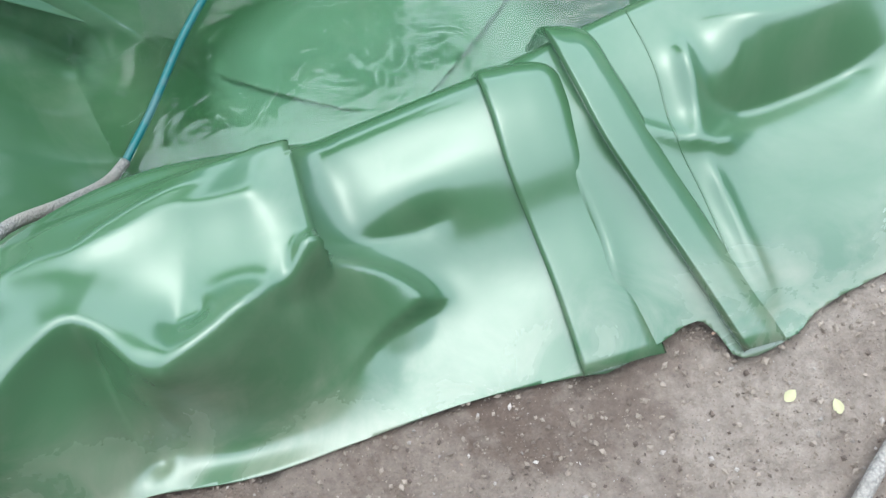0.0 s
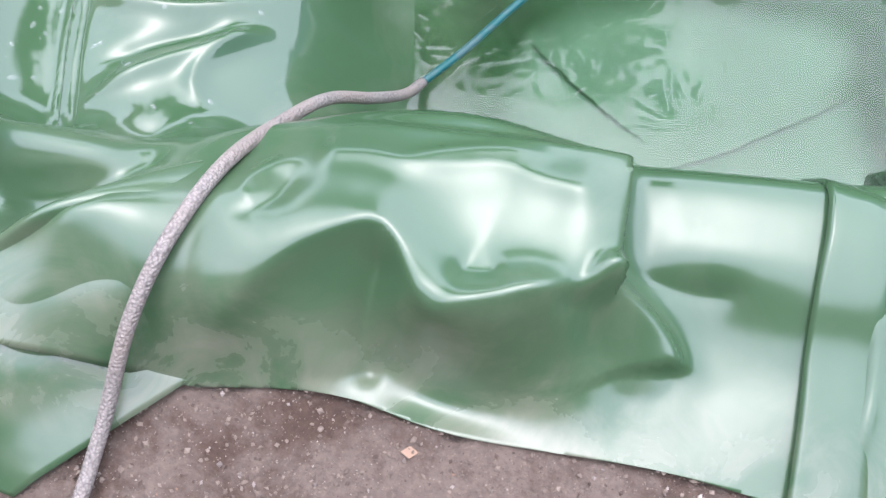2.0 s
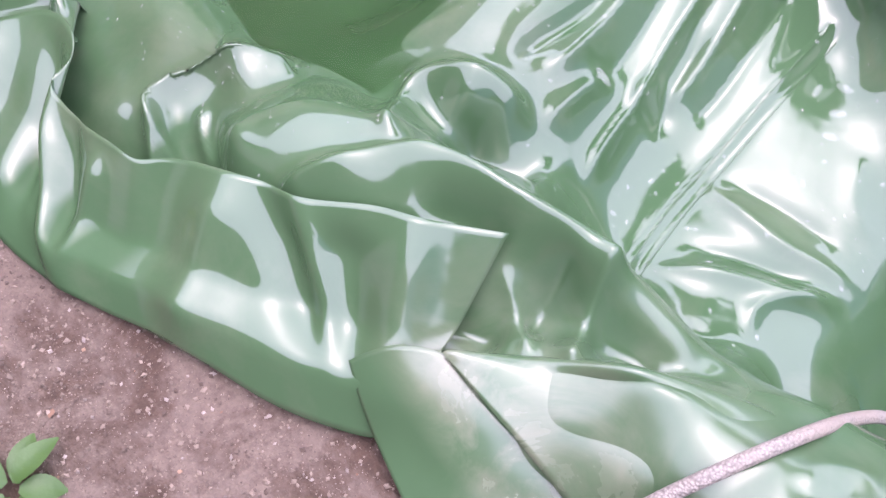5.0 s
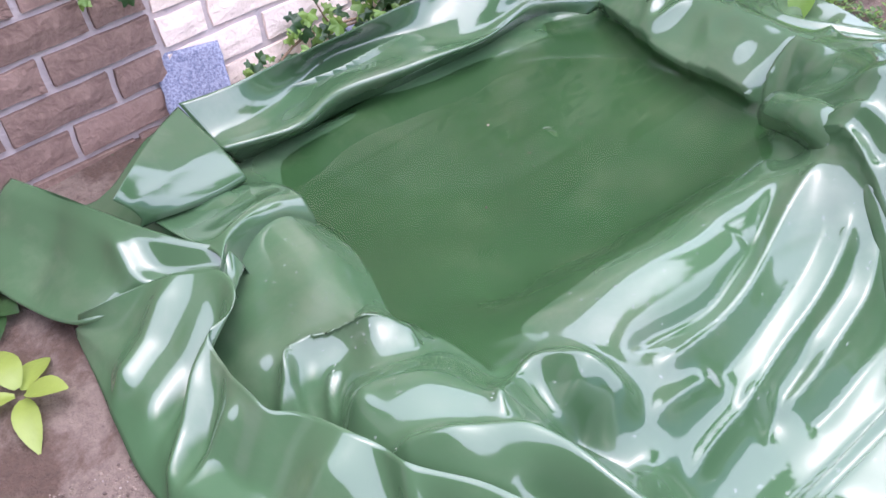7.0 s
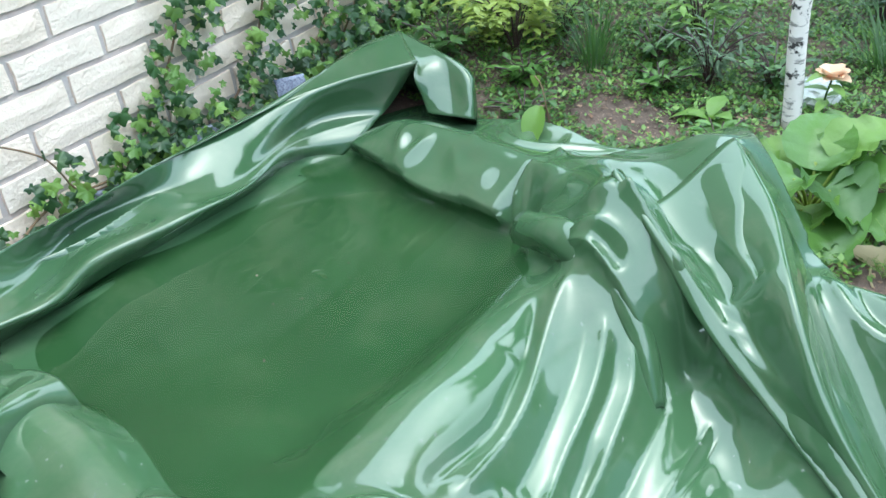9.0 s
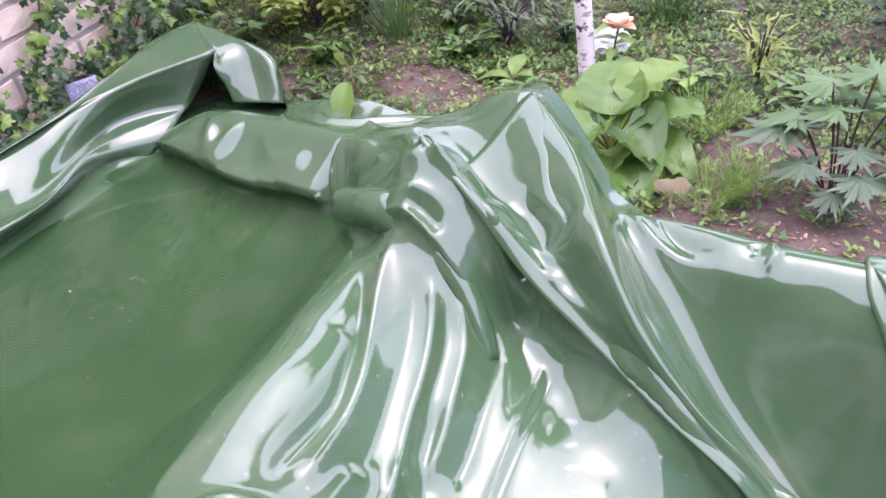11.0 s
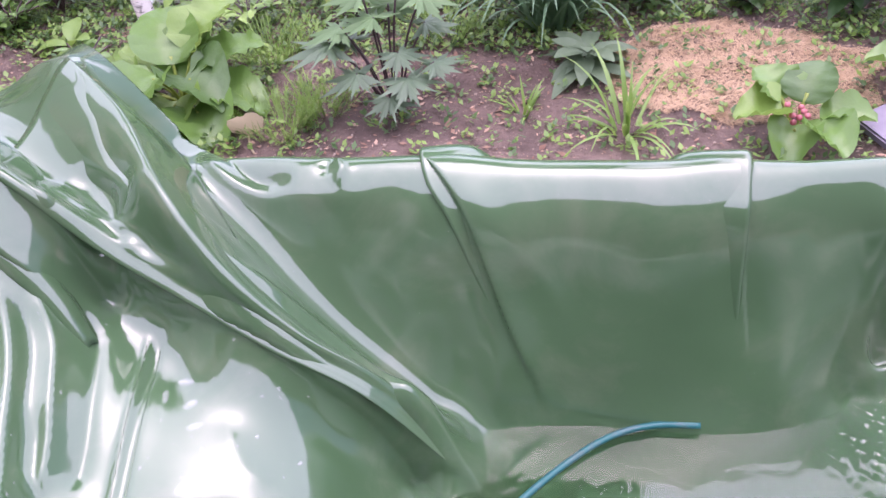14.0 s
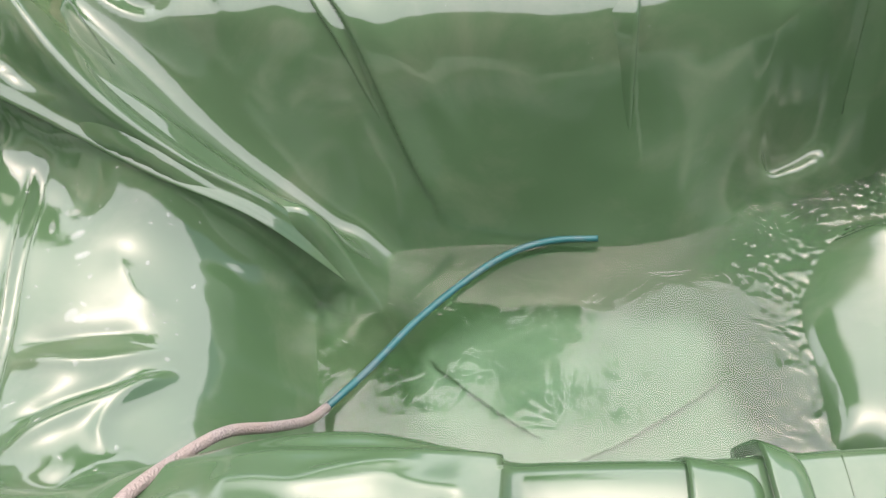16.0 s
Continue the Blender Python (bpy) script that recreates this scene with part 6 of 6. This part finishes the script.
def seedling(bm, p, rng):
    for _ in range(rng.choice((2, 3, 4, 5))):
        a = rng.uniform(0, 6.283)
        L = rng.uniform(0.006, 0.018)
        d = Vector((math.cos(a), math.sin(a), rng.uniform(0.1, 1.0)))
        s = Vector((-math.sin(a), math.cos(a), 0)) * L * 0.38
        q = p + Vector((rng.gauss(0, 0.006), rng.gauss(0, 0.006), rng.uniform(0.002, 0.02)))
        bm.faces.new([bm.verts.new(c) for c in (q, q + d * L * 0.5 + s, q + d * L, q + d * L * 0.5 - s)])


def litter(bm, p, rng):
    a, L = rng.uniform(0, 6.283), 0.004 + 0.02 * rng.random() ** 3
    d = Vector((math.cos(a), math.sin(a), rng.uniform(-0.1, 0.4)))
    s = Vector((-math.sin(a), math.cos(a), rng.uniform(-0.4, 0.4))) * L * rng.uniform(0.15, 0.4)
    q = p + Vector((0, 0, 0.003))
    bm.faces.new([bm.verts.new(c) for c in (q - d * L * 0.5, q + s, q + d * L * 0.5, q - s)])


def shaving(bm, p, rng):
    a, L = rng.uniform(0, 6.283), rng.uniform(0.006, 0.020)
    d = Vector((math.cos(a), math.sin(a), rng.uniform(-0.25, 0.35)))
    s = Vector((-math.sin(a), math.cos(a), 0)) * rng.uniform(0.0002, 0.0007)
    q = p + Vector((0, 0, rng.uniform(0.002, 0.010)))
    bm.faces.new([bm.verts.new(c) for c in (q - d * L * 0.5 - s, q - d * L * 0.5 + s, q + d * L * 0.5 + s, q + d * L * 0.5 - s)])


def bed_cover(x, y, rng):
    bare = math.hypot(x + 1.82, (y - 1.80) * 1.4) < 0.17 or (x > -1.0 and y < 1.86) or math.hypot(x - 0.03, (y - 1.75) * 1.2) < 0.30
    thick = 0.5 + 0.5 * noise.noise(Vector((x * 3.1, y * 3.1, 2)))
    return rng.random() < (0.12 if bare else 0.25 + 0.8 * thick)


SOIL_CRUMB = Mat("soil_crumb", 0.95)
SOIL_CRUMB.colour(SOIL_CRUMB.mix(SOIL_CRUMB.island(), (0.09, 0.062, 0.048), (0.28, 0.22, 0.175)))
GRIT = Mat("pale_grit", 0.8)
GRIT.colour(GRIT.mix(GRIT.island(), (0.17, 0.135, 0.115), (0.38, 0.32, 0.28)))
SHAVING = leaf_material("wood_shaving", (0.30, 0.20, 0.11), (0.54, 0.39, 0.24), gloss=0.8, through_light=0.05)
scatter("soil_crumbs", 34000, (-1.5, 0.6, -0.40, 0.2), 1, crumb, SOIL_CRUMB.m, "loose crumbs of brown soil on the trodden bank", "soil")
scatter("grit", 2600, (-1.5, 0.6, -0.40, 0.2), 2, crumb, GRIT.m, "pale grit strewn over the trodden bank", "gravel")
scatter("soil_clods", 24000, (-2.3, 0.8, 1.38, 2.4), 3, crumb, SOIL_CRUMB.m, "loose crumbs of dark soil in the bed", "soil")
scatter("ground_cover", 30000, (-2.9, 0.9, 1.42, 3.2), 4, seedling, GREEN_LIGHT, "carpet of small weeds and seedlings in the bed", "weeds", bed_cover)
scatter("ground_cover", 22000, (-2.9, 0.9, 1.42, 3.2), 5, seedling, GREEN_MID, "carpet of small weeds and seedlings in the bed", "weeds", bed_cover)
scatter("leaf_litter", 9000, (-2.6, 0.9, 1.40, 2.6), 6, litter, LEAF_LITTER, "dry leaf fragments on the bed's soil", "leaf litter")
scatter("leaf_litter", 60, (-1.5, 0.6, -0.40, 0.2), 7, litter, LEAF_LITTER, "dry leaf fragments on the trodden bank", "leaf litter")
scatter("wood_shavings", 42000, (-0.30, 0.40, 1.50, 2.0), 8, shaving, SHAVING, "spread of tan wood shavings mulch", "mulch", lambda x, y, rng: math.hypot((x - 0.06) / 0.30, (y - 1.77) / 0.20) < 1 + 0.3 * noise.noise(Vector((9 * x, 9 * y, 0))))

# two fallen yellow leaves on the trodden soil
for i, (x, y) in enumerate(((0.26, 0.03), (0.31, 0.0))):
    bm = bmesh.new()
    oval(bm, frame_to((0, 0, 0), (math.cos(i + 0.5), math.sin(i + 0.5), 0.05)), 0.017, 0.012, 0.1, 0.3, n=5)
    ob = link("fallen_leaf", bm, leaf_material("leaf_yellowed", (0.40, 0.36, 0.20), (0.48, 0.43, 0.26), gloss=0.7))
    ob.location = (x, y, ground_at(x, y) + 0.003)
    tagged(ob, "small yellowed fallen leaf on the bare soil", "leaf", "fallen leaves")

# slate slab half sunk behind the far rim
bm = bmesh.new()
bmesh.ops.create_cube(bm, size=1, matrix=Matrix.Diagonal((0.30, 0.20, 0.02, 1)))
bmesh.ops.bevel(bm, geom=bm.edges[:], offset=0.004, segments=2, affect="EDGES")
sl = Mat("slate", 0.6)
sl.colour(sl.mix(sl.noise(12, 6, 0.65, 0.8), (0.09, 0.08, 0.105), (0.17, 0.155, 0.195))).bump(sl.noise(30, 6), 0.5, 0.006)
ob = link("slate_slab", bm, sl.m, smooth=False)
ob.matrix_world = pose(0.43, 1.55, ground_at(0.43, 1.55) + 0.025, 8, -6, 34)
tagged(ob, "purple-grey slate slab lying tilted on the bed", "stone slab")


# pieces of blue-grey felt underlay between liner and wall
def felt(x, y, z, size, turn, tilt, seed, label):
    rng = random.Random(seed)
    bm = bmesh.new()
    n = 9
    grid = [[bm.verts.new((size[0] * (i / n - 0.5) + rng.uniform(-0.002, 0.002), 0.012 * math.sin(3 * i / n + seed), size[1] * (k / n - 0.1))) for i in range(n + 1)] for k in range(n + 1)]
    for a, b in zip(grid, grid[1:]):
        for i in range(n):
            bm.faces.new((a[i], a[i + 1], b[i + 1], b[i]))
    ob = link("felt_piece", bm, FELT)
    ob.matrix_world = pose(x, y, z, tilt, 0, turn)
    mod = ob.modifiers.new("thickness", "SOLIDIFY")
    mod.thickness = 0.004
    return tagged(ob, label, "felt", "felt underlay pieces")


f = Mat("blue_felt", 1.0)
f.colour(f.mix(f.ramp(f.noise(160, 3, 0.7), [(0.35, (0, 0, 0)), (0.65, (1, 1, 1))]), (0.11, 0.12, 0.19), (0.30, 0.315, 0.40))).bump(f.noise(220, 3), 0.6, 0.003)
FELT = f.m
felt(-2.31, 0.10, 0.22, (0.15, 0.16), 80, -25, 1, "scrap of blue-grey felt underlay propped against the wall")
felt(-2.42, 1.10, 0.26, (0.08, 0.09), 70, -20, 2, "scrap of pale felt underlay beside the ivy")
felt(-2.46, 0.85, 0.20, (0.14, 0.10), 95, -60, 3, "crumpled dark felt underlay beside the ivy")
felt(-2.44, 0.55, 0.18, (0.12, 0.10), 95, -60, 4, "crumpled dark felt underlay beside the ivy")

# crumpled clear bag behind the birch
bm = bmesh.new()
bmesh.ops.create_icosphere(bm, subdivisions=3, radius=0.07)
rng = random.Random(3)
for v in bm.verts:
    v.co *= 0.8 + 0.35 * rng.random()
    v.co.z *= 0.55
g = Mat("clear_foil", 0.15)
g.colour((0.75, 0.77, 0.78))
g.b.inputs["Alpha"].default_value = 0.45
ob = link("plastic_bag", bm, g.m, smooth=False)
ob.location = (-1.46, 2.18, ground_at(-1.46, 2.18) + 0.035)
tagged(ob, "crumpled clear plastic bag lying behind the birch", "bag")


# ---------------------------------------------------------------- on the liner
def on_cloth(x, y):
    x, y = np.atleast_1d(x).astype(float), np.atleast_1d(y).astype(float)
    e = 0.004
    z = lie.height(x, y)
    n = np.stack([lie.height(x - e, y) - lie.height(x + e, y), lie.height(x, y - e) - lie.height(x, y + e), np.full(x.shape, 2 * e)], 1)
    return z, n / np.linalg.norm(n, axis=1)[:, None]


def dome(bm, p, n, r, stretch=1.0, turn=0.0, flat=0.35, sides=9):
    """A drop: a low dome on the sheet, drawn out along one way."""
    q = Vector(n).to_track_quat("Z", "Y").to_matrix().to_4x4()
    m = Matrix.Translation(p) @ q @ Matrix.Rotation(turn, 4, "Z") @ Matrix.Diagonal((r * stretch, r, r * flat, 1))
    rings = []
    for lat in (0.0, 0.45, 0.85):
        rings.append([bm.verts.new(m @ Vector((math.cos(a) * math.cos(lat * 1.4), math.sin(a) * math.cos(lat * 1.4), math.sin(lat * 1.4) - 0.05))) for a in np.linspace(0, 2 * math.pi, sides, endpoint=False)])
    top = bm.verts.new(m @ Vector((0, 0, 0.95)))
    for a, b in zip(rings, rings[1:]):
        for i in range(sides):
            bm.faces.new((a[i], a[(i + 1) % sides], b[(i + 1) % sides], b[i]))
    for i in range(sides):
        bm.faces.new((rings[-1][i], rings[-1][(i + 1) % sides], top))


def drop_material():
    m = Mat("water_drop", 0.02)
    m.colour((1, 1, 1))
    m.b.inputs["IOR"].default_value = 1.33
    m.b.inputs["Alpha"].default_value = 0.10
    return m.m


DROP = drop_material()


def strew_drops():
    rng = random.Random(12)
    xs, ys, rs = [], [], []
    for x0, x1, y0, y1, n, big in ((-1.38, -1.10, 0.30, 1.0, 150, 0.0045), (-1.05, -0.72, 0.45, 1.0, 130, 0.006), (-1.75, -1.20, 0.03, 0.24, 260, 0.0035), (-1.36, -0.85, 0.92, 1.15, 70, 0.003), (-2.25, -2.05, 0.05, 0.9, 90, 0.003), (-1.0, 0.3, 1.12, 1.30, 260, 0.0016), (-2.0, -1.5, 1.12, 1.35, 50, 0.003)):
        for _ in range(n):
            xs.append(rng.uniform(x0, x1))
            ys.append(rng.uniform(y0, y1))
            rs.append(0.7 * big * (0.2 + 0.8 * rng.random() ** 2.5))
    z, n = on_cloth(np.array(xs), np.array(ys))
    bm = bmesh.new()
    for x, y, zz, nn, r in zip(xs, ys, z, n, rs):
        if not (zz < SHELF_LEVEL and x < -1.3) and nn[2] > 0.25:
            dome(bm, (x, y, zz), nn, r, rng.uniform(1.0, 1.7), rng.uniform(0, 3), 0.4, 8)
    tagged(link("water_drops", bm, DROP), "clear water drops scattered on the wet liner", "water drops", kind="stuff")
    for x, y, r, st, tu in ((-1.16, 0.585, 0.011, 1.7, 1.0), (-0.945, 0.915, 0.008, 2.2, 0.6), (-0.92, 0.87, 0.008, 1.8, 0.4), (-0.90, 0.83, 0.007, 2.0, -0.4), (-0.885, 0.72, 0.009, 1.5, 0.3), (-0.87, 0.715, 0.008, 1.4, -0.3), (-0.97, 0.88, 0.006, 2.5, 0.2)):
        z, n = on_cloth(x, y)
        bm = bmesh.new()
        dome(bm, (x, y, float(z[0])), n[0], r, st, tu, 0.3, 14)
        tagged(link("large_drop", bm, DROP), "large flat drop of water on the wet liner", "water drop", "large drops")


strew_drops()


def seam(points, offset=0.0, radius=0.0011):
    p = spline(points, 0.006)
    z, n = on_cloth(p[:, 0] + offset, p[:, 1])
    part("seam", tube(np.stack([p[:, 0] + offset, p[:, 1], z + 0.0002], 1), radius, 5), LINER, liner, "welded seam line of the liner")


seam([(-0.925, 0.42), (-0.945, 0.47), (-0.98, 0.61), (-1.01, 0.81), (-1.035, 0.97)])
seam([(-0.925, 0.42), (-0.945, 0.47), (-0.98, 0.61), (-1.01, 0.81), (-1.035, 0.97)], 0.022)
seam([(0.245, 0.50), (0.25, 0.42), (0.245, 0.34), (0.255, 0.26), (0.26, 0.14)])
seam([(0.425, 1.41), (0.425, 1.36), (0.43, 1.30)])

# leaf remains and specks in the shallow basin
bm = bmesh.new()
rng = random.Random(8)
for _ in range(46):
    a, r = rng.uniform(0, 6.28), abs(rng.gauss(0, 0.13))
    p = Vector((-1.74 + 0.6 * r * math.cos(a), 0.66 + 1.4 * r * math.sin(a), SHELF_LEVEL + 0.0015))
    litter(bm, p, rng) if rng.random() < 0.12 else crumb(bm, p - Vector((0, 0, 0.001)), rng)
tagged(link("floating_debris", bm, SOIL_CRUMB.m, smooth=False), "dark specks and leaf bits floating on the still water", "debris", kind="stuff")
bm = bmesh.new()
for k in range(3):
    oval(bm, frame_to((0.012 * k, 0.004 * k, 0.001), (0.4 + 0.3 * k, 1 - 0.5 * k, 0.1)), 0.022, 0.011, 0.1, 0.3, n=4)
ob = link("floating_leaf", bm, GREEN_DARK)
ob.location = (-1.83, 0.70, SHELF_LEVEL + 0.001)
tagged(ob, "small dark leaf sprig floating on the still water", "leaf")
